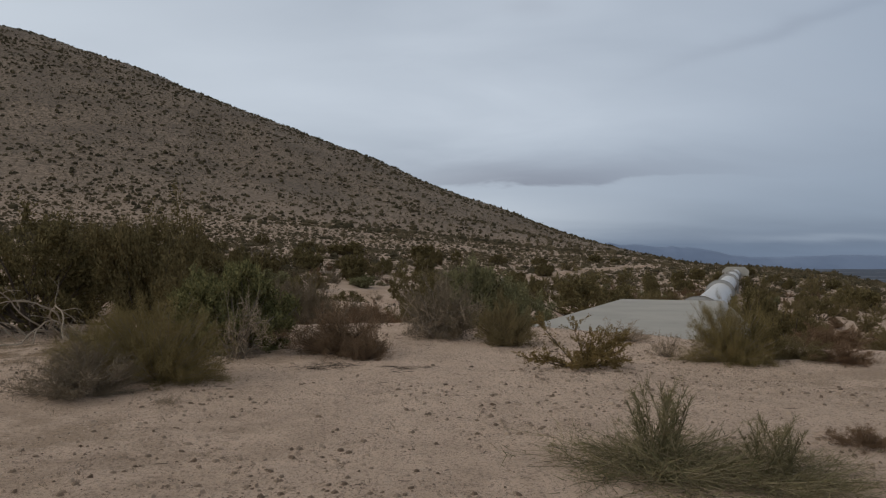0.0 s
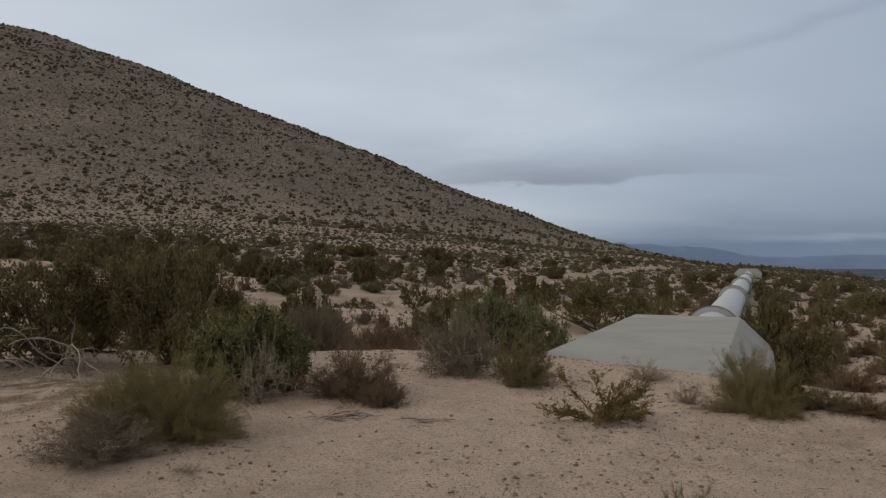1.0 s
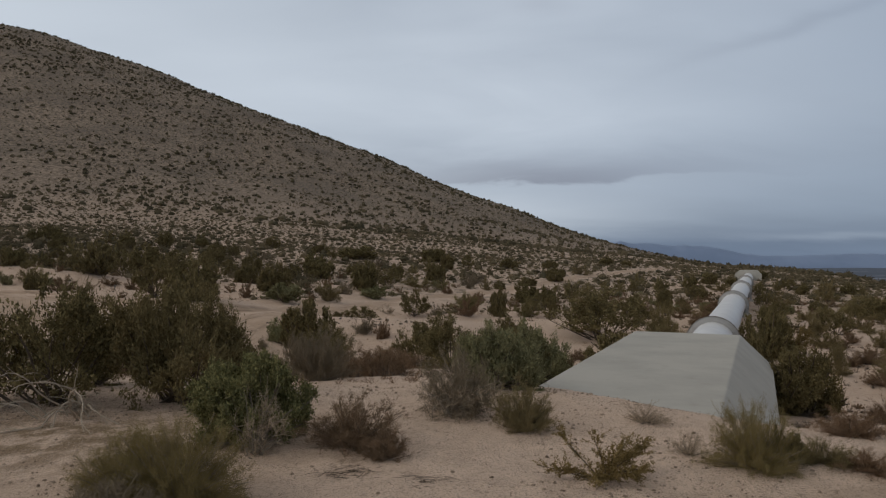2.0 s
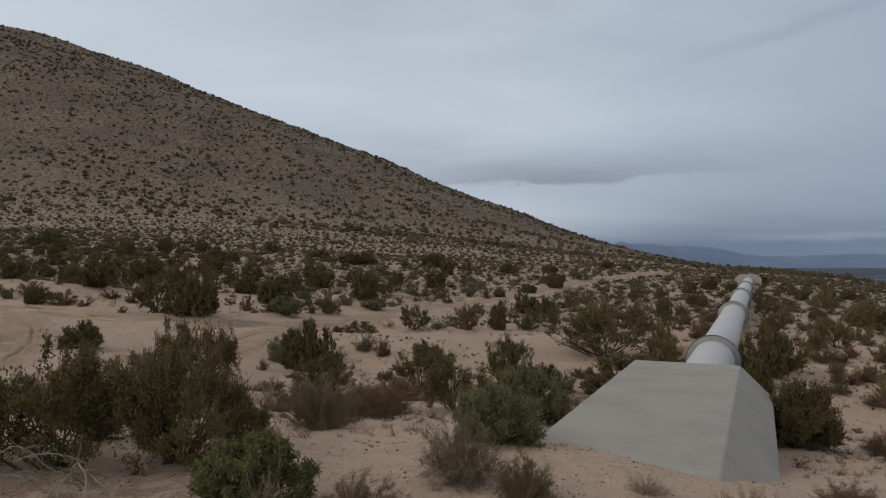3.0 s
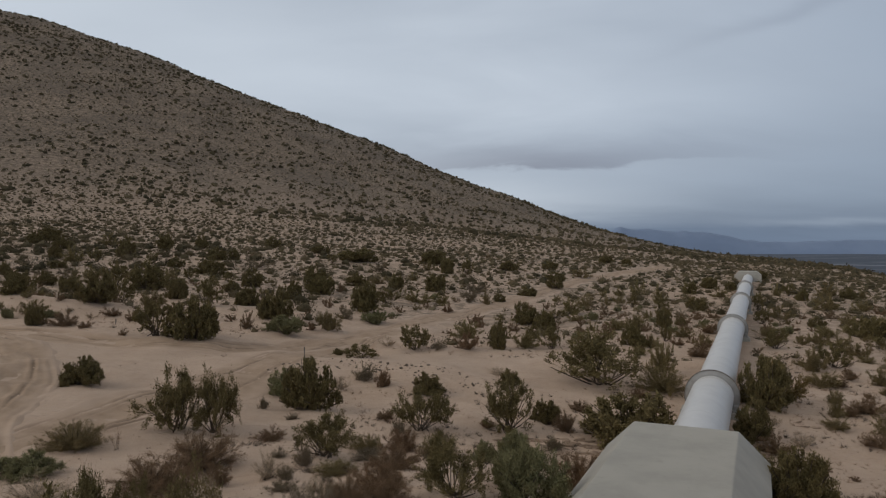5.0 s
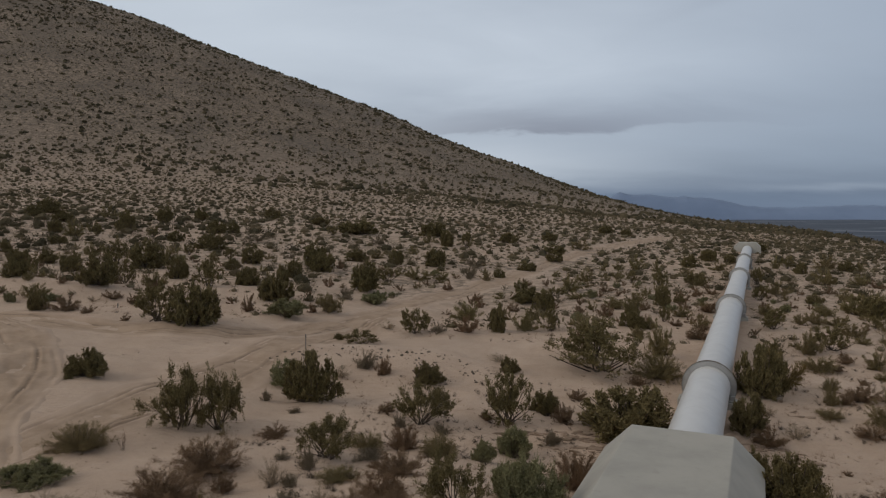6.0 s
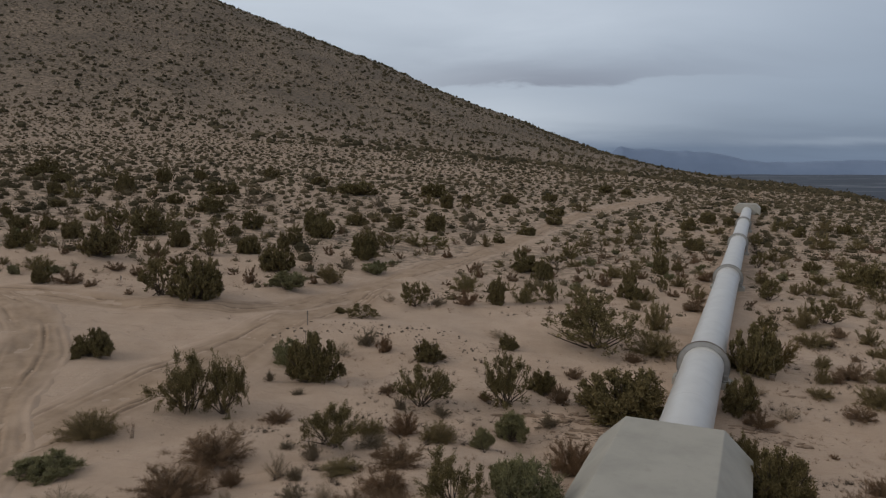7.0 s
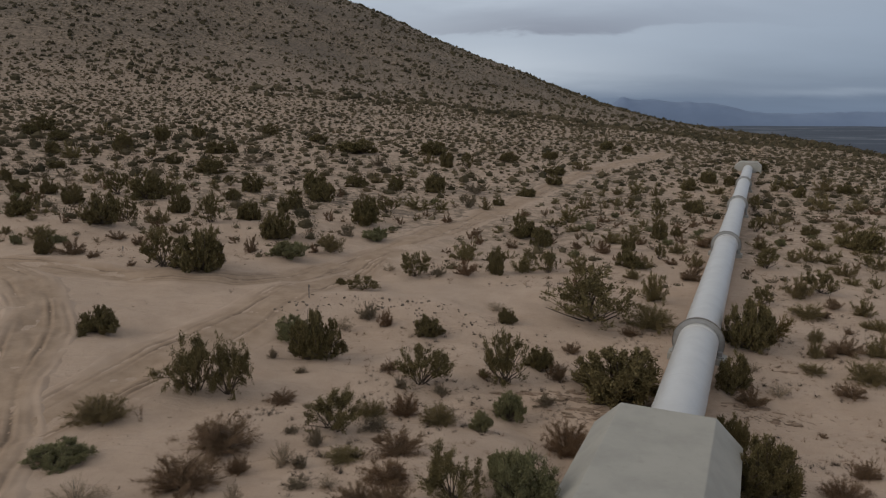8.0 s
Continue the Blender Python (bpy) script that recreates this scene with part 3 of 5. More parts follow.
def tubes(paths, radii, sides=3):
    """Thin tapering tubes along paths, an array of (tube, step, xyz); radii (tube, step)."""
    paths, radii = np.asarray(paths, float), np.asarray(radii, float)
    n, k, _ = paths.shape
    way = np.gradient(paths, axis=1)
    way /= np.linalg.norm(way, axis=2, keepdims=True) + 1e-9
    ref = np.where(np.abs(way[..., 2:3]) > 0.9, np.array([1.0, 0, 0]), np.array([0, 0, 1.0]))
    u = np.cross(way, ref)
    u /= np.linalg.norm(u, axis=2, keepdims=True) + 1e-9
    v = np.cross(way, u)
    ang = 2 * np.pi * np.arange(sides) / sides
    ring = paths[:, :, None, :] + radii[:, :, None, None] * (np.cos(ang)[None, None, :, None] * u[:, :, None, :] + np.sin(ang)[None, None, :, None] * v[:, :, None, :])
    verts = ring.reshape(-1, 3)
    base = (np.arange(n)[:, None, None] * k + np.arange(k - 1)[None, :, None]) * sides + np.arange(sides)[None, None, :]
    nxt = (np.arange(n)[:, None, None] * k + np.arange(k - 1)[None, :, None]) * sides + (np.arange(sides)[None, None, :] + 1) % sides
    faces = np.stack([base, nxt, nxt + sides, base + sides], -1).reshape(-1, 4)
    return verts, faces


def join(*pieces):
    verts, faces, off = [], [], 0
    for v, f in pieces:
        if f.shape[1] == 4:
            f = np.concatenate([f[:, [0, 1, 2]], f[:, [0, 2, 3]]])
        verts.append(v)
        faces.append(f + off)
        off += len(v)
    return np.concatenate(verts), np.concatenate(faces)


def arcs(n, r, lean, length, bend, base=0.06, steps_=5, origin=None, start=None):
    """Curved stems fanning from a root: an array of (stem, step, xyz)."""
    az, tilt = r.uniform(0, 2 * np.pi, n), np.abs(lean[0] + (lean[1] - lean[0]) * np.sqrt(r.uniform(0, 1, n)))
    ln = r.uniform(*length, n)
    t = np.linspace(0, 1, steps_)[None, :]
    tilt_t = tilt[:, None] + bend * (t - 0.3) * r.uniform(-0.4, 1.0, (n, 1))
    step = ln[:, None] / (steps_ - 1)
    flat, rise = np.sin(tilt_t) * step, np.cos(tilt_t) * step
    wob = r.normal(size=(n, steps_)) * 0.16
    a = az[:, None] + np.cumsum(wob, 1)
    dx, dy = np.cos(a) * flat, np.sin(a) * flat
    p = np.stack([np.cumsum(dx, 1) - dx[:, :1], np.cumsum(dy, 1) - dy[:, :1], np.cumsum(rise, 1) - rise[:, :1]], -1)
    if origin is None:
        root = np.concatenate([r.normal(size=(n, 2)) * base, np.zeros((n, 1))], 1)
    else:
        root = origin
    return p + root[:, None, :]


def pick(paths, r, n, low, high):
    """Places along stems and the stems' ways there."""
    i, k = r.integers(0, len(paths), n), paths.shape[1]
    t = low + (high - low) * r.uniform(0, 1, n) ** 0.8
    j = np.minimum((t * (k - 1)).astype(int), k - 2)
    f = t * (k - 1) - j
    a, b = paths[i, j], paths[i, j + 1]
    d = b - a
    return a + d * f[:, None], d / (np.linalg.norm(d, axis=1)[:, None] + 1e-9)


def twigs(places, ways, r, length, spread, steps_=3, rise=0.25):
    n = len(places)
    d = ways + r.normal(size=(n, 3)) * spread
    d[:, 2] += rise
    d /= np.linalg.norm(d, axis=1)[:, None]
    ln = r.uniform(*length, n)
    t = np.linspace(0, 1, steps_)
    curl = r.normal(size=(n, 3)) * 0.18
    return places[:, None, :] + (d[:, None, :] * t[None, :, None] + curl[:, None, :] * (t ** 2)[None, :, None]) * ln[:, None, None]


def fit_unit(*sets):
    """Brings a shrub to about 1 m across and 1 m high, on the ground."""
    every = np.concatenate([v for v, _ in sets])
    wide = np.percentile(np.abs(every[:, :2]), 97.3) * 2.08
    high = np.percentile(every[:, 2], 98.7)
    return [(v / np.array([wide, wide, high]), f) for v, f in sets]


def blades(places, ways, length, width, spread, r):
    """Fine twigs or leaves as slim pointed slivers."""
    n = len(places)
    d = ways * np.array([1, 1, 1.2]) + r.normal(size=(n, 3)) * spread
    d /= np.linalg.norm(d, axis=1)[:, None]
    s = np.cross(d, r.normal(size=(n, 3)))
    s /= np.linalg.norm(s, axis=1)[:, None] + 1e-9
    ln = length * r.uniform(0.5, 1.4, (n, 1))
    v = np.stack([places - s * width, places + s * width, places + d * ln], 1)
    return v.reshape(-1, 3), np.arange(3 * n).reshape(-1, 3)


def boughs(stems, r, count=5, low=0.72, more=0.42):
    """Lets the stems near a few chosen ways reach further, for an uneven outline."""
    c = r.normal(size=(count, 3))
    c[:, 2] = np.abs(c[:, 2]) * 0.9
    c /= np.linalg.norm(c, axis=1)[:, None]
    tip = stems[:, -1] / (np.linalg.norm(stems[:, -1], axis=1)[:, None] + 1e-9)
    return stems * (low + more * np.max(np.exp((tip @ c.T - 1) * 7), axis=1))[:, None, None]


def rounded(paths, limit, seed):
    """Draws branches that reach far out back towards a lumpy rounded crown."""
    c = np.random.default_rng(seed).normal(size=(9, 3))
    c[:, 2] = np.abs(c[:, 2])
    c /= np.linalg.norm(c, axis=1)[:, None]
    off = paths - np.array([0, 0, 0.10])
    far = np.linalg.norm(off, axis=-1, keepdims=True) + 1e-9
    edge = limit * (0.80 + 0.40 * np.max(np.exp(((off / far) @ c.T - 1) * 14), axis=-1, keepdims=True))
    return np.array([0, 0, 0.10]) + off / far * edge * np.tanh(far / edge)


def grow(kind, seed, rich=1.0):
    """Stem and crown of one shrub about 1 m across and high; rich: how finely it is made."""
    r = np.random.default_rng(seed)
    some = lambda n: max(4, int(n * rich))
    big = min(2.3, 1 / math.sqrt(rich))
    if kind in ("open", "creo", "dense", "compact", "green", "leafy"):
        # stems rising from the root, limbs and feathery twigs forking off, small leaves along them
        n, q, m, k, lean, size, wide, reach, low = {
            "open": (20, 70, 620, 12000, 1.20, 0.025, 0.0080, (0.06, 0.15), 0.25), "creo": (32, 140, 1500, 30000, 1.28, 0.021, 0.0068, (0.06, 0.15), 0.15),
            "dense": (44, 260, 2300, 34000, 1.52, 0.022, 0.0085, (0.04, 0.10), 0.12), "green": (40, 190, 1700, 26000, 1.46, 0.025, 0.0088, (0.05, 0.12), 0.12),
            "compact": (60, 420, 3000, 36000, 1.56, 0.021, 0.0085, (0.03, 0.07), 0.15), "leafy": (50, 300, 3400, 60000, 1.50, 0.020, 0.0080, (0.04, 0.10), 0.12)}[kind]
        loose = kind in ("open", "creo")
        stems = boughs(arcs(n, r, (0.04, lean), (0.50, 0.78), -0.15, 0.07, 5), r, 4 if kind == "open" else 7, 0.78 if loose else 0.86, 0.34 if loose else 0.18)
        limit = 1.25 if loose else 1.0 if kind == "leafy" else 0.80
        stems = rounded(stems, limit, seed)
        stems[:, :, 2] = np.maximum(stems[:, :, 2], 0.0)
        a, d = pick(stems, r, q, low, 1.0)
        limbs = twigs(a, d, r, (0.14, 0.40) if loose else (0.05, 0.14) if kind == "compact" else (0.10, 0.26), 0.55, 4, 0.16)
        limbs = rounded(limbs, limit * 1.12, seed)
        a, d = pick(limbs, r, some(m), 0.10, 1.0)
        small = rounded(twigs(a, d, r, reach, 0.50, 3, 0.35), limit * 1.25, seed)
        b, e = pick(small, r, some(k), 0.05, 1.0)
        b = np.maximum(b + r.normal(size=b.shape) * 0.017, np.array([-9, -9, 0.012]))
        leaf = blades(b, e + np.array([0, 0, 0.15]), size * big, wide * big, 0.60, r)
        leaf = join(leaf, tubes(limbs, np.tile(np.linspace(0.0045, 0.002, 4), (q, 1))))
        leaf = join(leaf, blades(a, d + np.array([0, 0, 0.3]), reach[1], 0.0020 * big, 0.4, r))
        stem = tubes(stems, np.linspace(0.011, 0.004, 5)[None, :] * r.uniform(0.7, 1.3, (n, 1)))
    elif kind in ("olive", "fuzz", "brown", "grey", "pale", "dry"):
        # a brush of fine twigs fanning out from the root
        n, m, k, lean, width, long, spread = {
            "olive": (120, 1500, 22000, 1.46, 0.0026, 0.075, 0.38), "fuzz": (230, 3600, 56000, 1.56, 0.0013, 0.070, 0.62), "brown": (80, 1100, 20000, 1.42, 0.0027, 0.070, 0.50),
            "grey": (80, 1000, 14500, 1.42, 0.0025, 0.070, 0.52), "pale": (60, 400, 4600, 1.25, 0.0028, 0.070, 0.55), "dry": (16, 60, 380, 0.95, 0.0040, 0.120, 0.40)}[kind]
        n, m, k = some(n), some(m * 1.3), some(k * 1.5)
        stems = boughs(arcs(n, r, (0.0, lean), (0.55, 0.85), 0.30, 0.09, 5), r, int(r.integers(5, 9)), *((0.88, 0.14) if kind in ("olive", "fuzz") else (0.78, 0.28)))
        stems[:, :, 2] = np.maximum(stems[:, :, 2], 0.006)
        stem = tubes(stems, np.linspace(0.0065, 0.002, 5)[None, :] * big ** 0.5 * r.uniform(0.7, 1.3, (n, 1)))
        a, d = pick(stems, r, m, 0.10, 1.0)
        small = twigs(a, d, r, (0.06, 0.15), 0.55, 3, 0.12)
        b, e = pick(small, r, k, 0.0, 1.0)
        b = np.maximum(b + r.normal(size=b.shape) * 0.016, np.array([-9, -9, 0.008]))
        leaf = blades(b, e + np.array([0, 0, 0.1]), long * 0.8 * big ** 0.4, width * big ** 1.3, spread * 1.25, r)
    elif kind == "dead":
        stems = arcs(30, r, (0.0, 1.25), (0.35, 0.75), 0.6, 0.08, 7)
        stems[:, 1:] += np.cumsum(r.normal(size=(30, 6, 3)) * 0.045, 1)
        stems[:, :, 2] = np.abs(stems[:, :, 2])
        a, d = pick(stems, r, 260, 0.25, 1.0)
        small = twigs(a, d, r, (0.08, 0.26), 1.0, 4, 0.0)
        a, d = pick(small, r, 1300, 0.2, 1.0)
        stem = tubes(stems, np.tile(np.linspace(0.010, 0.003, 7), (30, 1)))
        leaf = join(tubes(small, np.tile(np.linspace(0.004, 0.0015, 4), (260, 1))), blades(a, d, 0.09, 0.0022, 1.0, r))
    elif kind == "sparse":
        stems = arcs(16, r, (0.35, 1.35), (0.5, 0.95), 0.2, 0.05)
        a, d = pick(stems, r, 380, 0.12, 1.0)
        small = twigs(a, d, r, (0.08, 0.24), 0.5)
        b, e = pick(small, r, 9500, 0.05, 1.0)
        stem = tubes(stems, np.tile(np.linspace(0.011, 0.004, 5), (16, 1)))
        leaf = join(blades(b + r.normal(size=b.shape) * 0.012, e, 0.030, 0.009, 0.9, r), tubes(small, np.tile(np.linspace(0.004, 0.002, 3), (380, 1))))
    else:  # sprawling, grass-like, with upright stalks
        stems = arcs(760, r, (0.75, 1.55), (0.2, 0.56), 0.4, 0.17, 5)
        stems[:, :, 2] = np.maximum(stems[:, :, 2] * 0.7, 0.004)
        stalks = arcs(26, r, (0.0, 0.45), (0.25, 0.62), 0.2, 0.06, 5)
        a, d = pick(stems, r, 6500, 0.05, 1.0)
        fine = blades(a + r.normal(size=a.shape) * np.array([0.02, 0.02, 0.012]), d, 0.095, 0.0024, 0.55, r)
        a, d = pick(stalks, r, 2200, 0.15, 1.0)
        tips = blades(a, d, 0.075, 0.0024, 0.6, r)
        stem = join(tubes(stems, np.tile(np.linspace(0.0026, 0.0012, 5), (760, 1))), tubes(stalks, np.tile(np.linspace(0.0040, 0.002, 5), (26, 1))))
        leaf = join(fine, tips)
        return [(v / np.array([1.0, 1.0, 0.62]), f) for v, f in (stem, leaf)]
    return fit_unit(stem, leaf)


KINDS = {
    "open": ("creosote_bush", "open dark olive creosote bush with thin upright stems", "dark", "creosote", 5),
    "dense": ("creosote_bush", "dense dark green creosote bush on the sand", "dark", "creosote", 5),
    "compact": ("creosote_bush", "compact rounded dark creosote bush on the sand", "dark", "creosote", 3),
    "creo": ("creosote_bush", "tall dark creosote bush at the terrace edge", "dark", "creosote", 3),
    "green": ("green_shrub", "leafy olive-green desert shrub on the sand", "dark", "green", 4),
    "leafy": ("green_shrub", "broad leafy green shrub with bare twigs inside", "grey", "bright", 2),
    "olive": ("olive_shrub", "rounded fuzzy olive-brown desert shrub", "dark", "olive", 4),
    "fuzz": ("olive_shrub", "fine-twigged fuzzy olive shrub on the terrace", "grey", "fuzz", 2),
    "brown": ("dry_shrub", "low rounded reddish-brown dry shrub", "dark", "brown", 4),
    "grey": ("dry_shrub", "low twiggy grey-brown desert shrub", "grey", "grey", 3),
    "pale": ("dry_shrub", "small pale straw-coloured dry shrub", "grey", "pale", 4),
    "dead": ("bare_shrub", "leafless tangle of pale dead twigs", "grey", "pale", 2),
    "dry": ("dry_shrub", "little dry stalks standing in the sand", "dark", "brown", 2),
    "sparse": ("sparse_shrub", "sparse low creosote shrub with spreading stems", "dark", "sparse", 1),
    "sprawl": ("sprawling_weed", "sprawling olive weed with upright wispy stalks", "straw", "weed", 2),
}
STOCK = {}
PLANTED = []


def shrub(kind, x, y, wide, high, rich=0.0):
    """Plants one shrub: a copy of one of a few grown forms, turned and sized."""
    name, label, bark, leaf, forms = KINDS[kind]
    rich = rich or (1.0 if y < 25 else 0.55 if y < 40 else 0.28 if y < 62 else 0.16)
    r = random.Random(round(x * 131 + y * 977))
    form = r.randrange(forms)
    m = Matrix.Translation((x, y, float(height(x, y)) - 0.02)) @ Euler((0, 0, r.uniform(0, 6.28))).to_matrix().to_4x4()
    m = m @ Matrix.Diagonal((wide, wide * r.uniform(0.9, 1.1), high, 1))
    PLANTED.append((x, y, wide))
    if (kind, form, rich) not in STOCK:
        (sv, sf), (lv, lf) = grow(kind, 100 * len(kind) + 17 * form + sum(map(ord, kind)), rich)
        root = tagged(new(name), label, "shrub", "desert shrubs")
        crown = new("crown", mesh_of("crown", lv, lf, LEAF[leaf] if leaf in LEAF else BARK[leaf]))
        crown.parent = root
        if rich == 1.0 and kind in ("open", "creo", "dense", "compact", "green", "leafy", "sparse") and len(sv) % 15 == 0:
            for k in range(len(sv) // 15):
                ob = new("stem", mesh_of("stem", sv[15 * k:15 * k + 15], sf[:12], BARK[bark]))
                ob.parent = root
        else:
            ob = tagged(new("stem", mesh_of("stem", sv, sf, BARK[bark])), kind="stuff")
            ob.parent = root
        STOCK[kind, form, rich] = root
        root.matrix_basis = m
        return root
    source = STOCK[kind, form, rich]
    copy = copy_thing(source, Matrix())
    copy.matrix_basis = m
    return copy


# shrubs that stand out, from the terrace outwards
shrub("sprawl", 1.45, 2.95, 0.72, 0.30)
shrub("sprawl", 1.02, 3.10, 0.81, 0.44)
shrub("brown", 2.18, 3.49, 0.30, 0.10)
shrub("pale", -1.75, 4.64, 0.16, 0.08)
shrub("grey", -2.46, 4.94, 0.85, 0.34)
shrub("dead", -2.50, 4.86, 0.60, 0.26)
shrub("fuzz", -2.18, 5.60, 0.92, 0.56)
shrub("fuzz", -2.62, 5.75, 0.85, 0.48)
shrub("sparse", 1.29, 6.14, 0.81, 0.45)
shrub("brown", 3.72, 6.30, 0.50, 0.17)
shrub("open", 2.98, 6.40, 0.40, 0.36)
shrub("fuzz", 2.78, 6.45, 0.72, 0.52)
shrub("brown", -0.62, 6.80, 0.42, 0.30)
shrub("pale", 2.32, 6.89, 0.31, 0.24)
shrub("dead", -1.95, 6.98, 0.62, 0.62)
shrub("brown", -1.02, 7.20, 0.88, 0.48)
shrub("olive", 3.44, 6.55, 0.58, 0.20)
shrub("leafy", -2.13, 7.54, 1.24, 0.88)
shrub("brown", 4.47, 7.82, 0.70, 0.26)
shrub("olive", 0.83, 7.99, 0.68, 0.49)
shrub("pale", 2.31, 8.24, 0.46, 0.25)
shrub("dead", 0.05, 8.57, 0.90, 0.62)
shrub("grey", 0.10, 8.80, 0.95, 0.74)
shrub("open", -6.26, 9.02, 1.55, 1.42)
shrub("open", -5.30, 9.30, 1.75, 1.55)
shrub("creo", -5.53, 10.92, 1.33, 1.33)
shrub("creo", -3.71, 9.62, 1.79, 1.56)
shrub("dry", -6.16, 9.92, 0.48, 0.24)
shrub("creo", -2.97, 10.32, 0.75, 0.67)
shrub("green", 0.64, 10.63, 1.29, 0.86)
shrub("open", 0.77, 11.17, 0.81, 0.72)
shrub("grey", -2.19, 12.08, 1.08, 0.78)
shrub("grey", -2.48, 12.58, 1.12, 0.82)
shrub("brown", -1.35, 14.88, 1.21, 0.55)
shrub("open", 0.16, 15.35, 1.50, 1.22)
shrub("green", 1.84, 15.99, 1.66, 1.25)
shrub("compact", 9.25, 18.45, 1.85, 1.56)
shrub("green", -25.75, 45.18, 1.13, 0.53)
shrub("olive", 37.87, 63.78, 3.18, 1.80)
shrub("olive", -27.03, 68.09, 2.23, 1.67)
shrub("dense", -13.70, 74.41, 2.80, 2.43)
shrub("pale", -8.97, 15.15, 1.30, 0.60)
shrub("brown", -2.23, 15.16, 1.07, 0.54)
shrub("pale", -5.28, 15.40, 0.49, 0.57)
shrub("grey", -3.92, 16.25, 0.66, 0.20)
shrub("brown", -6.86, 16.34, 1.82, 0.74)
shrub("pale", -3.11, 16.37, 0.59, 0.36)
shrub("brown", -1.53, 16.50, 1.32, 0.57)
shrub("green", 1.42, 17.14, 0.69, 0.71)
shrub("brown", -5.82, 17.57, 0.63, 0.46)
shrub("grey", -4.10, 17.62, 0.47, 0.37)
shrub("green", -10.98, 17.91, 1.44, 0.58)
shrub("pale", -4.65, 18.03, 0.68, 0.71)
shrub("olive", -2.94, 18.24, 1.04, 0.32)
shrub("brown", 11.80, 18.46, 1.48, 0.70)
shrub("brown", -1.43, 18.69, 1.53, 0.54)
shrub("brown", -6.79, 19.02, 2.11, 0.85)
shrub("grey", -3.94, 19.33, 0.51, 0.59)
shrub("brown", 13.35, 20.07, 0.86, 0.57)
shrub("brown", -2.09, 20.25, 0.63, 0.19)
shrub("grey", -4.93, 20.39, 0.54, 0.20)
shrub("open", -3.70, 20.90, 1.97, 1.23)
shrub("dry", -10.10, 21.29, 0.32, 0.67)
shrub("olive", -11.46, 21.30, 1.83, 0.75)
shrub("grey", -2.44, 21.50, 1.14, 0.35)
shrub("green", 1.20, 21.94, 0.85, 0.65)
shrub("brown", 4.21, 21.99, 1.48, 1.08)
shrub("olive", -0.24, 22.36, 1.28, 0.64)
shrub("olive", -2.68, 22.98, 1.07, 0.49)
shrub("dense", 10.27, 23.04, 1.08, 1.08)
shrub("brown", -1.45, 23.31, 1.00, 0.72)
shrub("brown", -6.03, 23.87, 1.13, 0.37)
shrub("open", -8.07, 24.14, 1.54, 1.99)
shrub("open", -9.43, 24.21, 2.00, 2.02)
shrub("green", 2.37, 24.34, 1.15, 0.98)
shrub("grey", 3.97, 25.64, 0.94, 0.52)
shrub("grey", -1.76, 25.99, 0.45, 0.53)
shrub("grey", -0.18, 26.04, 0.68, 0.41)
shrub("open", -0.97, 26.76, 2.18, 1.56)
shrub("grey", -5.97, 27.06, 0.58, 0.25)
shrub("brown", 12.83, 27.16, 1.35, 0.75)
shrub("grey", 12.61, 27.28, 0.59, 0.25)
shrub("compact", 7.29, 27.38, 3.47, 1.74)
shrub("open", 2.55, 27.80, 2.00, 2.08)
shrub("pale", 14.31, 27.84, 0.95, 0.57)
shrub("brown", -2.44, 27.93, 0.70, 0.35)
shrub("brown", 17.53, 28.05, 1.32, 0.49)
shrub("brown", 1.67, 28.09, 0.73, 0.32)
shrub("dense", 12.42, 28.16, 1.42, 1.54)
shrub("brown", 4.93, 28.54, 0.94, 0.74)
shrub("grey", -7.53, 28.71, 0.44, 0.51)
shrub("compact", -5.63, 29.04, 2.10, 1.96)
shrub("compact", -15.58, 29.92, 1.66, 1.06)
shrub("compact", 4.36, 30.05, 1.12, 0.88)
shrub("olive", 19.59, 30.10, 1.77, 0.94)
shrub("pale", 14.25, 30.16, 0.73, 0.44)
shrub("olive", 17.33, 30.81, 1.28, 0.43)
shrub("green", -7.28, 31.44, 1.53, 1.19)
shrub("brown", 6.20, 32.24, 0.83, 0.46)
shrub("olive", 18.56, 32.91, 0.71, 0.91)
shrub("brown", 19.27, 32.98, 0.65, 0.44)
shrub("compact", -0.85, 33.15, 1.47, 0.93)
shrub("compact", 15.34, 33.54, 2.30, 2.19)
shrub("brown", 20.26, 33.26, 1.49, 0.78)
shrub("olive", 22.03, 33.26, 1.32, 1.08)
shrub("pale", -5.08, 33.39, 1.34, 0.59)
shrub("brown", -3.03, 33.93, 0.81, 0.86)
shrub("brown", 9.68, 34.58, 0.86, 0.47)
shrub("grey", -3.97, 34.62, 1.18, 0.86)
shrub("olive", 19.59, 34.87, 0.75, 0.59)
shrub("sparse", 17.27, 35.05, 1.71, 1.65)
shrub("compact", 3.26, 35.11, 1.02, 0.72)
shrub("olive", 11.19, 35.86, 2.38, 1.18)
shrub("open", 8.18, 36.39, 4.14, 2.54)
shrub("brown", 22.40, 36.70, 0.53, 0.32)
shrub("pale", 2.97, 36.94, 1.22, 0.43)
shrub("olive", 25.27, 38.25, 1.37, 0.65)
shrub("olive", 24.64, 38.78, 0.83, 0.38)
shrub("olive", 21.77, 39.89, 1.96, 0.79)
shrub("brown", 22.89, 40.01, 0.68, 0.41)
shrub("open", -4.74, 40.13, 1.89, 0.80)
shrub("brown", -18.77, 40.46, 0.54, 0.40)
shrub("olive", 25.59, 40.74, 1.28, 1.00)
shrub("compact", -6.36, 41.28, 0.62, 0.36)
shrub("olive", 12.98, 41.62, 1.79, 1.68)
shrub("grey", -5.92, 41.76, 0.53, 0.27)
shrub("brown", 24.38, 41.87, 0.99, 0.62)
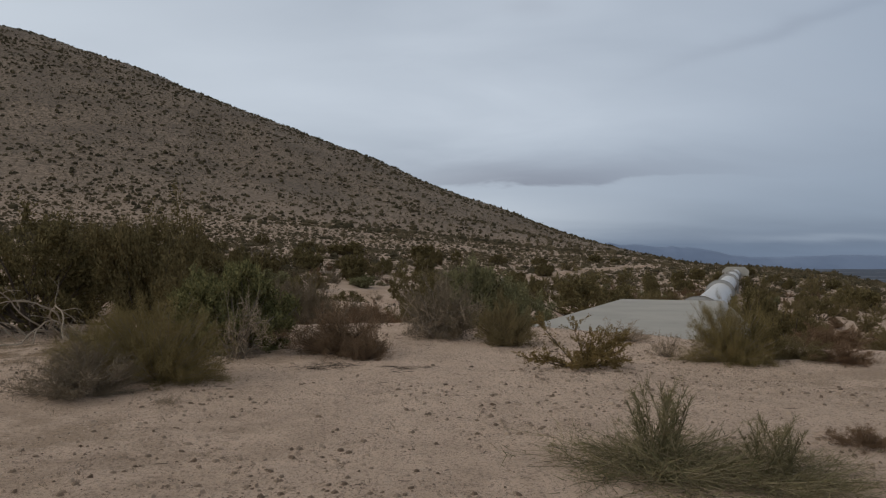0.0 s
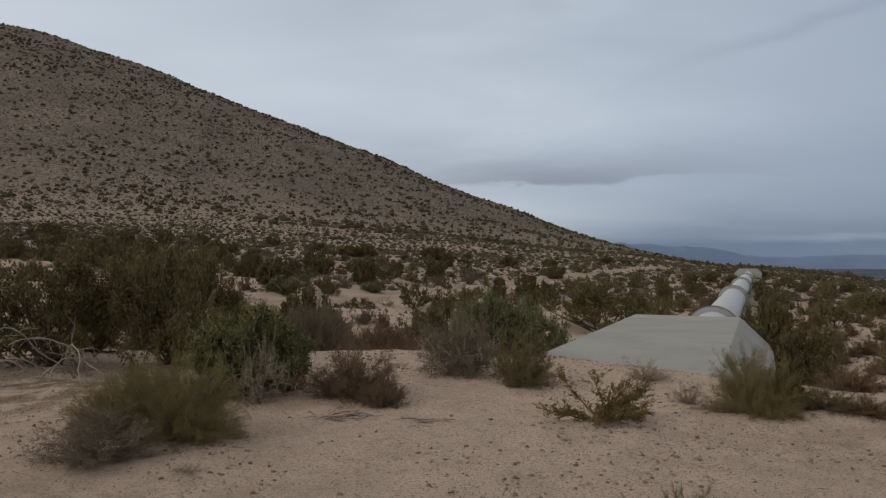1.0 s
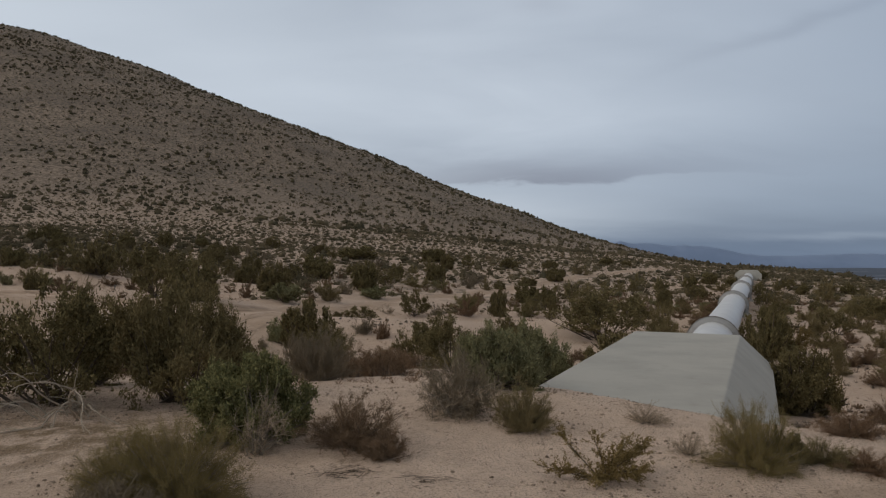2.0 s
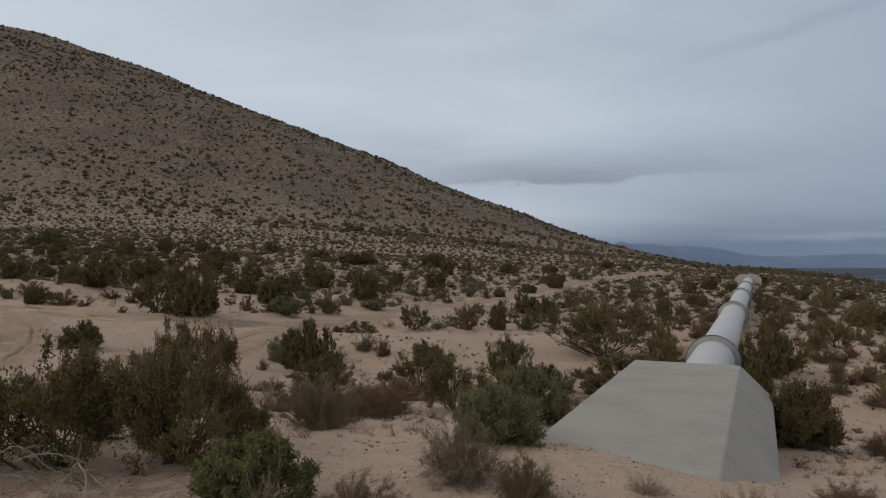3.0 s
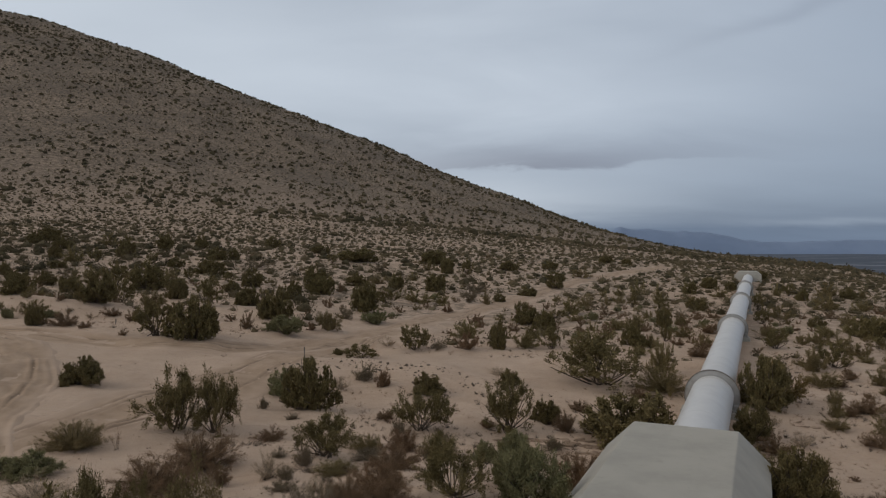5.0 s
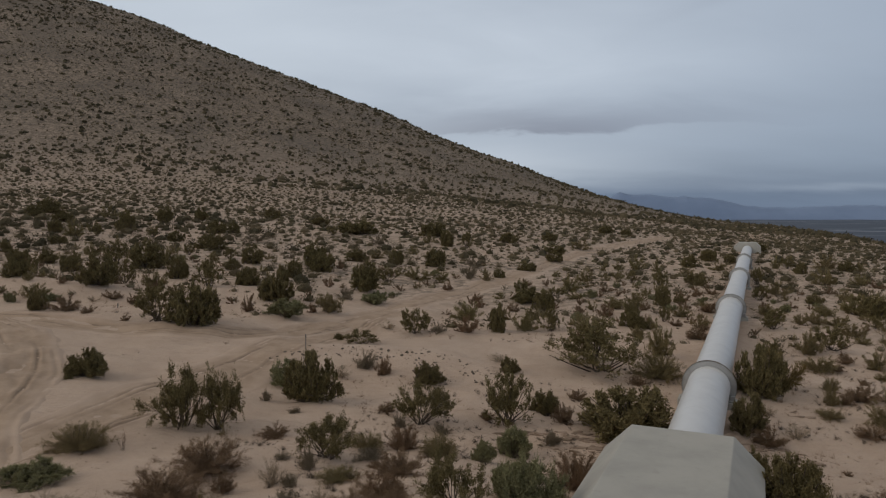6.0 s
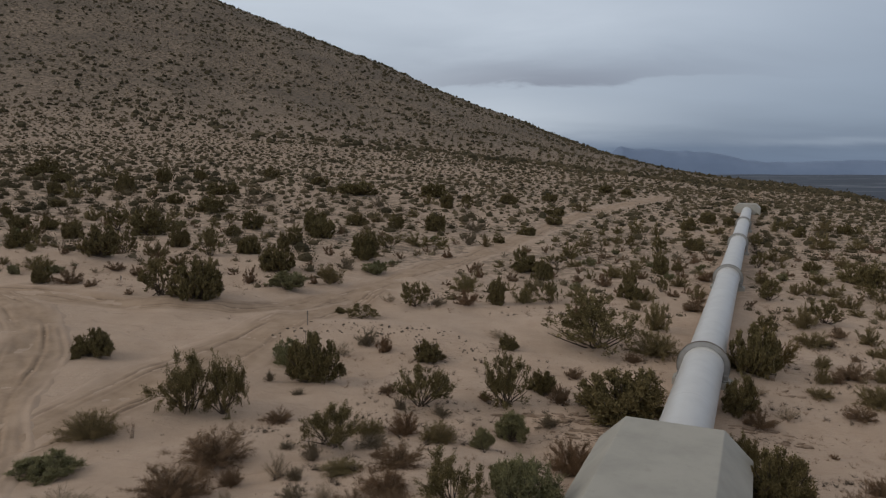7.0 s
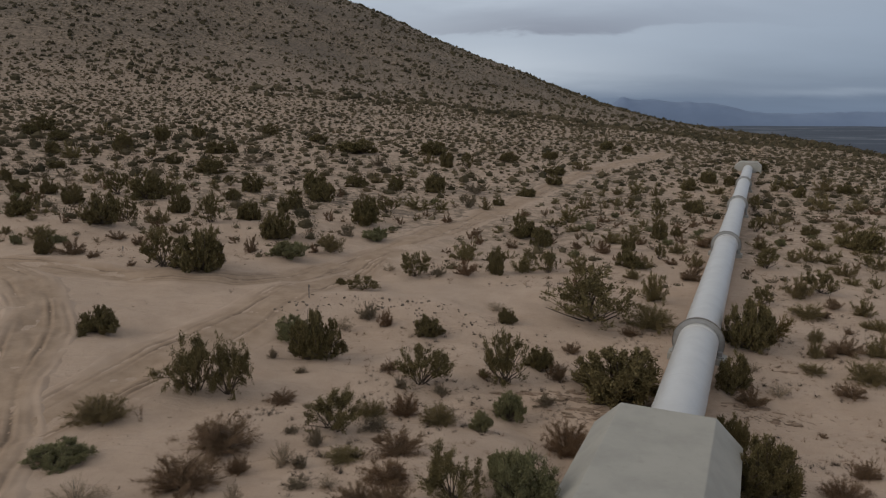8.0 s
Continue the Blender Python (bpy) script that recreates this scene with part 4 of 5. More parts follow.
shrub("open", 20.03, 42.20, 1.25, 1.15)
shrub("grey", -0.45, 43.92, 1.18, 0.78)
shrub("olive", 23.36, 43.96, 1.93, 1.32)
shrub("open", -1.87, 44.05, 1.81, 1.55)
shrub("brown", 1.39, 44.46, 1.38, 1.08)
shrub("open", 25.29, 45.00, 1.90, 1.60)
shrub("pale", -3.67, 45.16, 1.29, 0.61)
shrub("dense", 3.46, 45.45, 1.14, 1.68)
shrub("olive", 9.33, 46.21, 1.47, 1.28)
shrub("olive", 5.43, 46.49, 1.75, 0.98)
shrub("open", 7.23, 46.66, 1.48, 1.53)
shrub("brown", 17.20, 47.11, 1.66, 0.97)
shrub("open", 6.11, 48.62, 0.93, 1.07)
shrub("olive", 29.65, 48.82, 1.11, 0.48)
shrub("olive", 30.50, 51.44, 1.98, 0.97)
shrub("compact", -14.63, 40.20, 2.63, 2.10)
shrub("open", -16.73, 40.43, 2.57, 2.10)
shrub("green", -10.44, 45.67, 2.13, 1.14)
shrub("brown", -21.42, 41.42, 0.79, 0.43)
shrub("compact", -24.84, 42.21, 1.05, 1.01)
shrub("brown", -23.26, 42.29, 1.52, 0.88)
shrub("green", -27.75, 44.06, 0.73, 0.58)
shrub("olive", -26.86, 45.21, 1.87, 0.89)
shrub("olive", -29.46, 45.88, 0.84, 0.52)
shrub("pale", -23.39, 45.92, 0.95, 0.39)
shrub("brown", -20.65, 46.14, 0.96, 0.70)
shrub("olive", 12.92, 46.24, 1.24, 0.67)
shrub("brown", -13.33, 46.59, 0.97, 1.10)
shrub("brown", -22.47, 46.70, 1.24, 0.58)
shrub("olive", -20.05, 47.45, 1.46, 0.89)
shrub("brown", -9.10, 47.82, 0.60, 0.60)
shrub("olive", -28.80, 47.85, 0.67, 0.56)
shrub("olive", -8.20, 48.43, 1.81, 1.20)
shrub("olive", -16.72, 48.74, 1.42, 1.12)
shrub("dense", -30.35, 48.96, 1.49, 1.22)
shrub("compact", -24.57, 49.10, 2.43, 2.01)
shrub("olive", 1.50, 49.20, 1.85, 1.08)
shrub("olive", 14.62, 49.36, 1.24, 0.85)
shrub("olive", -19.15, 49.38, 1.43, 0.73)
shrub("dense", 13.46, 49.66, 1.66, 1.33)
shrub("olive", 18.87, 50.82, 1.27, 0.97)
shrub("compact", -12.33, 50.89, 2.40, 1.91)
shrub("brown", 17.27, 51.60, 0.99, 0.57)
shrub("open", 24.60, 51.68, 2.16, 1.48)
shrub("olive", -21.71, 52.09, 1.63, 1.02)
shrub("open", -24.61, 53.21, 1.75, 1.75)
shrub("open", 17.03, 53.63, 1.03, 1.18)
shrub("green", -5.50, 53.84, 2.01, 0.88)
shrub("grey", -7.58, 53.93, 1.43, 0.89)
shrub("olive", 34.83, 54.12, 1.36, 0.81)
shrub("brown", 5.46, 54.53, 1.00, 0.61)
shrub("open", -18.67, 54.89, 1.95, 2.24)
shrub("olive", 29.71, 55.00, 1.38, 0.82)
shrub("olive", 28.44, 55.02, 1.19, 0.69)
shrub("open", 34.50, 55.10, 1.38, 0.92)
shrub("brown", 12.83, 55.16, 1.38, 1.05)
shrub("olive", 31.51, 55.34, 1.62, 0.81)
shrub("open", -33.24, 55.73, 1.37, 1.40)
shrub("compact", 7.98, 55.86, 1.62, 1.49)
shrub("brown", 10.92, 56.01, 0.93, 0.58)
shrub("olive", 19.25, 56.16, 1.64, 0.81)
shrub("dense", 15.36, 56.48, 1.17, 1.33)
shrub("compact", -16.34, 57.51, 1.80, 1.47)
shrub("compact", -22.30, 57.90, 1.67, 1.56)
shrub("brown", 2.78, 58.91, 0.93, 0.67)
shrub("brown", 22.71, 59.28, 1.72, 0.76)
shrub("dense", -6.80, 59.72, 2.22, 2.24)
shrub("brown", 17.36, 59.81, 0.99, 0.68)
shrub("compact", 7.30, 59.93, 2.73, 1.25)
shrub("olive", 14.81, 60.07, 1.74, 0.87)
shrub("dense", -32.59, 60.75, 1.64, 1.52)
shrub("olive", 28.39, 60.75, 2.27, 0.85)
shrub("olive", 33.73, 61.52, 2.05, 0.88)
shrub("dense", -14.42, 61.66, 1.12, 1.28)
shrub("open", 7.00, 62.20, 1.90, 1.63)
shrub("dense", 38.99, 62.44, 2.70, 1.90)
shrub("dense", 19.79, 62.90, 1.56, 1.63)
shrub("dense", -13.83, 64.02, 1.31, 1.51)
shrub("olive", 12.16, 64.03, 1.59, 0.63)
shrub("dense", -39.43, 64.06, 1.83, 1.18)
shrub("brown", 0.30, 64.27, 0.95, 1.01)
shrub("dense", -37.02, 64.62, 1.59, 1.26)
shrub("dense", 22.00, 64.85, 1.07, 0.90)
shrub("dense", -28.05, 65.20, 3.20, 2.47)
shrub("olive", 18.05, 65.21, 2.16, 0.78)
shrub("open", 10.42, 65.61, 1.90, 0.80)
shrub("brown", 32.85, 65.64, 1.20, 0.63)
shrub("open", -31.48, 66.62, 2.45, 2.08)
shrub("dense", -20.54, 67.25, 1.38, 1.04)
shrub("open", -5.55, 67.35, 2.21, 1.43)
shrub("olive", 12.60, 69.19, 1.82, 1.61)
shrub("dense", 37.47, 70.06, 1.56, 0.95)
shrub("dense", -12.24, 70.24, 2.24, 1.79)
shrub("open", 32.27, 70.67, 1.46, 1.68)
shrub("brown", 16.62, 70.76, 1.75, 0.77)
shrub("dense", -44.72, 70.82, 1.15, 1.33)
shrub("olive", -2.78, 71.19, 3.21, 1.22)
shrub("olive", -0.15, 72.25, 1.48, 0.93)
shrub("dense", -20.25, 73.42, 2.10, 1.83)
shrub("olive", -15.92, 73.42, 1.80, 0.82)
shrub("olive", -37.28, 73.88, 1.93, 1.44)
shrub("olive", -24.53, 74.18, 1.21, 0.98)
shrub("olive", 4.48, 74.34, 1.65, 1.26)
shrub("brown", -11.08, 74.54, 1.04, 0.99)
shrub("grey", -43.17, 74.70, 2.43, 0.88)
shrub("brown", 28.74, 74.80, 1.36, 1.03)
shrub("open", 23.49, 75.09, 1.85, 2.13)
shrub("olive", 36.18, 75.12, 2.60, 1.40)
shrub("grey", 2.69, 75.34, 2.04, 1.44)
shrub("olive", 44.28, 75.47, 3.12, 1.12)
shrub("grey", -41.36, 75.57, 2.15, 0.85)
shrub("open", -23.69, 76.92, 1.57, 1.19)
shrub("dense", 6.24, 78.38, 1.29, 0.90)
shrub("open", 21.28, 78.49, 1.29, 1.48)
shrub("open", -28.83, 78.65, 1.28, 1.24)
shrub("olive", -30.99, 79.72, 0.97, 1.01)
shrub("olive", 16.40, 80.66, 1.66, 1.37)
shrub("olive", 19.01, 81.24, 1.33, 0.93)
shrub("brown", 45.53, 81.84, 2.02, 0.90)
shrub("olive", 13.30, 82.12, 1.01, 0.76)
shrub("grey", -18.27, 83.04, 2.03, 1.14)
shrub("dense", 30.28, 83.24, 2.39, 1.45)
shrub("olive", 20.86, 83.37, 1.37, 0.96)
shrub("dense", -46.42, 83.72, 2.24, 0.82)
shrub("dense", -10.63, 84.14, 2.74, 1.39)
shrub("dense", -5.85, 84.40, 1.65, 1.72)
shrub("dense", -0.96, 84.68, 2.63, 1.96)
shrub("grey", 4.17, 86.27, 2.96, 1.27)
shrub("open", 39.13, 86.68, 1.78, 2.05)
shrub("olive", -41.12, 87.61, 1.63, 1.16)
shrub("dense", 10.43, 87.79, 2.15, 1.19)
shrub("dense", -29.89, 89.56, 3.49, 2.07)
shrub("olive", -8.64, 90.48, 1.84, 1.18)
shrub("olive", 50.13, 91.07, 2.99, 2.10)
shrub("olive", 21.01, 91.35, 0.90, 1.03)
shrub("brown", 57.60, 92.15, 2.27, 1.18)
shrub("olive", -49.98, 94.02, 2.66, 2.07)
shrub("olive", 56.54, 94.28, 2.32, 1.44)
shrub("olive", 23.94, 95.17, 1.94, 1.08)
shrub("open", -47.73, 95.60, 1.93, 1.89)
shrub("olive", 29.40, 95.81, 1.57, 1.80)
shrub("dense", -36.99, 95.89, 2.10, 1.34)
shrub("olive", 26.81, 96.41, 2.36, 2.03)
shrub("olive", 33.88, 96.78, 1.98, 0.86)
shrub("olive", -4.33, 97.46, 1.58, 1.13)
shrub("dense", -54.58, 97.60, 1.97, 1.54)
shrub("open", -41.50, 98.98, 1.84, 1.56)
shrub("grey", -27.23, 100.46, 4.88, 1.90)
shrub("dense", 16.01, 100.57, 2.46, 1.38)
shrub("olive", 40.37, 102.31, 2.93, 1.13)
shrub("dense", 37.03, 104.55, 2.30, 1.87)
shrub("dense", 53.98, 104.70, 1.71, 1.64)
shrub("dense", -47.74, 104.75, 2.54, 2.92)
shrub("grey", -9.99, 107.53, 2.61, 1.66)
shrub("dense", -35.52, 109.37, 3.09, 1.88)
shrub("open", 54.66, 110.40, 1.98, 1.91)
shrub("olive", 52.98, 110.65, 1.99, 1.91)
shrub("dense", -33.50, 110.75, 1.79, 1.75)
shrub("dense", -61.24, 111.56, 3.14, 1.93)
shrub("dense", 0.50, 112.13, 2.18, 2.21)
shrub("open", 3.95, 113.11, 2.29, 2.64)
shrub("dense", 46.59, 113.12, 1.84, 1.41)
shrub("dense", 18.24, 113.41, 3.22, 1.27)
shrub("dense", 65.75, 113.42, 2.59, 1.75)
shrub("olive", 68.13, 113.77, 2.32, 1.49)
shrub("dense", 43.72, 114.09, 2.79, 1.76)
shrub("olive", -2.51, 114.72, 2.32, 1.61)
shrub("olive", 63.15, 114.95, 3.28, 2.22)
shrub("dense", -68.66, 117.17, 2.82, 1.85)
shrub("open", -18.86, 117.92, 2.19, 1.57)
shrub("dense", -48.09, 120.24, 2.42, 2.67)
shrub("olive", -58.28, 121.49, 2.44, 2.12)
shrub("dense", -14.76, 122.32, 5.93, 2.13)
shrub("olive", 24.39, 122.39, 2.98, 1.59)
shrub("dense", -70.46, 124.68, 4.00, 2.47)
shrub("dense", 11.72, 125.26, 3.04, 1.74)
shrub("dense", -2.09, 126.77, 5.32, 2.23)
shrub("dense", -45.35, 130.60, 2.62, 2.38)
shrub("dense", -24.19, 137.02, 3.31, 1.49)
shrub("dense", 21.02, 138.13, 2.79, 1.60)
shrub("dense", 64.79, 141.98, 2.89, 1.65)
shrub("dense", -35.66, 144.68, 2.90, 2.29)
shrub("dense", 43.35, 164.89, 2.66, 1.54)
shrub("dense", 38.89, 167.29, 3.37, 1.96)


def allowed(x, y):
    """Places where shrubs may grow: off the tracks, the pipe and the bare dunes."""
    keep = off_line(x, y, TRACK_LINE) > 3.0 + 0.5 * value_noise(x, y, 4, 61)
    keep &= off_line(x, y, BRANCH_LINE) > 2.2
    s = (x - PIPE_START.x) * PIPE_WAY.x + (y - PIPE_START.y) * PIPE_WAY.y
    u = (x - PIPE_START.x) * PIPE_SIDE.x + (y - PIPE_START.y) * PIPE_SIDE.y
    keep &= ~((np.abs(u) < np.where(s > 0, 1.7, 2.6)) & (s > -16) & (s < PIPE_END + 8))
    keep &= ~((x < -8) & (x > -34) & (y < 40) & (y > 13) & (off_line(x, y, LOOP_LINE) < 9))
    keep &= mound(x, y, -1, 38, 12, 4.5) < 0.45
    return keep


def scatter(r, count, x_range, y_range, thin):
    """Random places, kept where thin() says."""
    x, y = r.uniform(*x_range, count), r.uniform(*y_range, count)
    ok = allowed(x, y) & (r.uniform(0, 1, count) < thin(x, y))
    return x[ok], y[ok]


def spaced(x, y, gap, taken):
    """Drops places that come too near to one another or to those taken."""
    cells, out = {}, []
    for px, py, pw in taken:
        cells.setdefault((int(px // 4), int(py // 4)), []).append((px, py, pw * 0.5 + 0.35))
    for i, (a, b) in enumerate(zip(x, y)):
        key = (int(a // 4), int(b // 4))
        if all((a - px) ** 2 + (b - py) ** 2 > (g + gap * 0.5) ** 2 for dx in (-1, 0, 1) for dy in (-1, 0, 1)
               for px, py, g in cells.get((key[0] + dx, key[1] + dy), ())):
            cells.setdefault(key, []).append((a, b, gap * 0.5))
            out.append(i)
    return x[out], y[out]


def inside(x, y):
    """The wedge of land that the way looks over."""
    return (np.abs(x) < 0.70 * y + 4) * 1.0


# lesser shrubs between them on the flat
r = np.random.default_rng(5)
x, y = scatter(r, 2600, (-60, 60), (12.5, 78), lambda x, y: inside(x, y) * (0.16 + 0.84 * smoothstep(40, 58, y)) * np.clip(0.75 + 0.6 * value_noise(x, y, 14, 71), 0.1, 1))
x, y = spaced(x, y, 1.25, PLANTED)
near_first = np.argsort(y)[:300]
for i in near_first:
    a, b = float(x[i]), float(y[i])
    kind = r.choice(["brown", "olive", "grey", "pale", "green"], p=[0.32, 0.32, 0.24, 0.05, 0.07])
    if b < 42:
        w = r.uniform(0.2, 0.5)
        kind = r.choice(["brown", "olive", "grey", "pale"], p=[0.42, 0.2, 0.26, 0.12])
    else:
        w = r.uniform(0.5, 1.2)
    shrub(str(kind), round(a, 2), round(b, 2), round(float(w), 2), round(float(w * r.uniform(0.5, 0.8)), 2), 0.11 if b > 40 else 0.2)


def clumps(name, x, y, size, flakes, mat, label, squat=0.62, ring=6, core=0.9):
    """Many far shrubs as one mesh: each an uneven leafy mound with loose sprigs round it."""
    rr = np.random.default_rng(len(x) + flakes)
    n = len(x)
    shape = np.stack([rr.uniform(0.8, 1.3, n), rr.uniform(0.8, 1.2, n), squat * 2 * rr.uniform(0.7, 1.25, n)], 1)[:, None, :] * size[:, None, None] * 0.5
    at = np.stack([x, y, height(x, y) - 0.04], -1)[:, None, :]
    # the mound: a low ring, a middle ring and a top
    a = 2 * np.pi * (np.arange(ring)[None, :] + rr.uniform(0, 1, (n, 1))) / ring
    low = np.stack([np.cos(a), np.sin(a), 0 * a], -1) * rr.uniform(0.5, 0.85, (n, ring, 1))
    mid = np.stack([np.cos(a + 0.5) * 0.85, np.sin(a + 0.5) * 0.85, 0.5 + 0 * a], -1) * rr.uniform(0.55, 1.0, (n, ring, 1))
    top = np.stack([rr.normal(size=(n, 1)) * 0.15, rr.normal(size=(n, 1)) * 0.15, rr.uniform(0.6, 0.95, (n, 1))], -1)
    v1 = (np.concatenate([low, mid, top], 1) * shape * core + at).reshape(-1, 3)
    k = np.arange(ring)
    l = (k + 1) % ring
    one = np.concatenate([np.stack([k, l, k + ring], 1), np.stack([l, l + ring, k + ring], 1), np.stack([k + ring, l + ring, 0 * k + 2 * ring], 1)])
    f1 = (one[None] + (np.arange(n) * (2 * ring + 1))[:, None, None]).reshape(-1, 3)
    # sprigs that stand off the mound
    d = rr.normal(size=(n, flakes, 3))
    d[..., 2] = np.abs(d[..., 2]) * 0.9
    d /= np.linalg.norm(d, axis=2, keepdims=True)
    c = (at + d * rr.uniform(0.30, 0.95, (n, flakes, 1)) * shape * 0.92).reshape(-1, 3)
    v2, f2 = blades(c, d.reshape(-1, 3), 1.0, 0.36, 0.8, rr)
    w = np.repeat(size, flakes)[:, None, None] * rr.uniform(0.07, 0.17, (n * flakes, 1, 1)) * (30 / flakes) ** 0.35
    v2 = v2.reshape(-1, 3, 3)
    v2 = (c[:, None, :] + (v2 - c[:, None, :]) * w).reshape(-1, 3)
    v, f = join((v1, f1), (v2, f2))
    me = mesh_of(name, v, f, mat)
    tint = rr.uniform(0, 1, n)
    paint(me, "tint", np.concatenate([np.repeat(tint, 2 * ring + 1), np.repeat(tint, 3 * flakes)]))
    return tagged(new(name, me), label, "shrubs", kind="stuff")


edge = float(np.sort(y)[min(300, len(y) - 1)])
r = np.random.default_rng(8)


def foot_of_hill(x, y):
    """1 along the belt of dark brush at the foot of the hill."""
    line = 252 - 0.43 * np.clip(x, -70, 45)
    return np.exp(-((y - line) / 34) ** 2) * smoothstep(-75, 20, x)


upper = lambda x, y: inside(x, y) * smoothstep(235, 320, y)
outer = lambda x, y: inside(x, y) * smoothstep(320, 225, y)
groves = lambda x, y: 1.5 * mound(x, y, -62, 100, 36, 44) + 0.55 * mound(x, y, 58, 92, 26, 40) + 0.15 * foot_of_hill(x, y) + 0.6 * np.clip(value_noise(x, y, 11, 77) - 0.35, 0, 1)
x, y = scatter(r, 30000, (-190, 175), (50, 320), lambda x, y: outer(x, y) * np.clip(0.035 + 0.085 * smoothstep(95, 150, y) + (0.25 + 0.3 * smoothstep(80, 130, y)) * groves(x, y), 0.0, 1))
x, y = spaced(x, y, 2.2, [p for p in PLANTED if p[1] > 40])
size = r.uniform(1.5, 3.4, len(x)) * (0.85 + 0.15 * np.clip(groves(x, y), 0, 1.4))
near = y < 110
clumps("distant_creosote", x[near], y[near], size[near], 420, LEAF["far"], "dark creosote bushes scattered across the flat", 0.55, 7, 0.6)
clumps("distant_creosote", x[~near], y[~near], size[~near], 70, LEAF["far"], "dark creosote bushes towards the hill", 0.46, 7, 0.75)
tall = list(zip(x, y, size))
x, y = scatter(r, 30000, (-190, 175), (46, 320), lambda x, y: outer(x, y) * np.clip(0.42 + 0.25 * value_noise(x, y, 16, 74) + 0.25 * mound(x, y, 58, 100, 40, 60) + 0.2 * mound(x, y, -50, 92, 40, 44), 0.0, 1))
x, y = spaced(x, y, 1.5, tall + [p for p in PLANTED if p[1] > 40])
size = r.uniform(0.9, 2.2, len(x))
for ok, flakes, ring, core, where in ((y < 90, 240, 6, 0.6, "across the flat"), (y >= 90, 34, 6, 0.78, "towards the hill")):
    clumps("distant_olive_shrubs", x[ok], y[ok], size[ok], flakes, LEAF["far_mid"], "countless olive-brown shrubs " + where, 0.5, ring, core)
tall += list(zip(x, y, size))
x, y = scatter(r, 130000, (-190, 175), (44, 320), lambda x, y: outer(x, y) * np.clip(0.60 + 0.40 * value_noise(x, y, 14, 73), 0.06, 1))
x, y = spaced(x, y, 0.75, tall + [p for p in PLANTED if p[1] > 40])
size = 0.36 + 0.95 * r.uniform(0, 1, len(x)) ** 1.6
for ok, flakes, ring, core, where in ((y < 64, 90, 6, 0.6, "beside the track"), ((y >= 64) & (y < 100), 32, 6, 0.7, "across the flat"), (y >= 100, 6, 5, 0.9, "towards the hill")):
    clumps("distant_dry_shrubs", x[ok], y[ok], size[ok], flakes, LEAF["far_dry"], "countless low brown shrubs " + where, 0.5, ring, core)

r = np.random.default_rng(9)
x, y = scatter(r, 29000, (-560, 330), (235, 830), lambda x, y: upper(x, y) * np.clip(0.28 + 0.25 * value_noise(x, y, 45, 75) + 0.42 * smoothstep(430, 290, y - 0.25 * x), 0.03, 1))
clumps("hillside_shrubs", x, y, r.uniform(1.8, 3.6, len(x)) * (1 + 0.15 * smoothstep(330, 450, y) + 0.45 * smoothstep(350, 290, y - 0.25 * x) * r.uniform(0, 1, len(x))), 5, LEAF["far"], "countless dark shrubs dotted over the hillside", 0.62, 6)
x, y = scatter(r, 110000, (-560, 330), (235, 830), lambda x, y: upper(x, y) * np.clip(0.45 + 0.3 * value_noise(x, y, 30, 76) + 0.15 * smoothstep(400, 290, y - 0.25 * x), 0.05, 1))
clumps("hillside_dry_shrubs", x, y, r.uniform(0.6, 1.6, len(x)), 1, LEAF["far_dry"], "countless brown shrubs dotted over the hillside", 0.7, 3)

# ---- small things ----

LEDGES = ((5.25, 26.7, 1.5, 0.9, 24), (5.6, 25.2, 1.3, 0.8, 20), (12.7, 26.8, 1.3, 0.5, 18), (13.2, 25.6, 1.0, 0.4, 10), (2.8, 26.7, 1.8, 0.35, 12), (16.1, 30.5, 0.8, 0.4, 7))


def stones(name, x, y, size, label, sides=0, mat=STONE):
    """Loose stones as one mesh, each an uneven lump sunk a little."""
    rr = np.random.default_rng(len(x))
    bm = bmesh.new()
    if sides:
        bmesh.ops.create_cone(bm, cap_ends=False, segments=sides, radius1=1.0, radius2=0.5 if sides > 3 else 0.0, depth=1.1)
        top = [e for e in bm.edges if e.is_boundary and e.verts[0].co.z > 0]
        bmesh.ops.holes_fill(bm, edges=top)
    else:
        bmesh.ops.create_cone(bm, cap_ends=True, segments=4, radius1=1.0, radius2=0.55, depth=1.3)
    bmesh.ops.triangulate(bm, faces=bm.faces[:])
    bm.verts.ensure_lookup_table()
    bm.verts.index_update()
    unit = np.array([v.co[:] for v in bm.verts])
    faces = np.array([[v.index for v in f.verts] for f in bm.faces])
    bm.free()
    n = len(x)
    lump = unit[None] * (1 + 0.25 * rr.normal(size=(n, len(unit), 1))) * size[:, None, None] * np.array([1, 1, 0.62]) * rr.uniform(0.7, 1.3, (n, 1, 3))
    at = np.stack([x, y, height(x, y) + size * 0.2], -1)
    v = (lump + at[:, None, :]).reshape(-1, 3)
    f = (faces[None] + (np.arange(n) * len(unit))[:, None, None]).reshape(-1, 3)
    return tagged(new(name, mesh_of(name, v, f, mat)), label, "stones", kind="stuff")


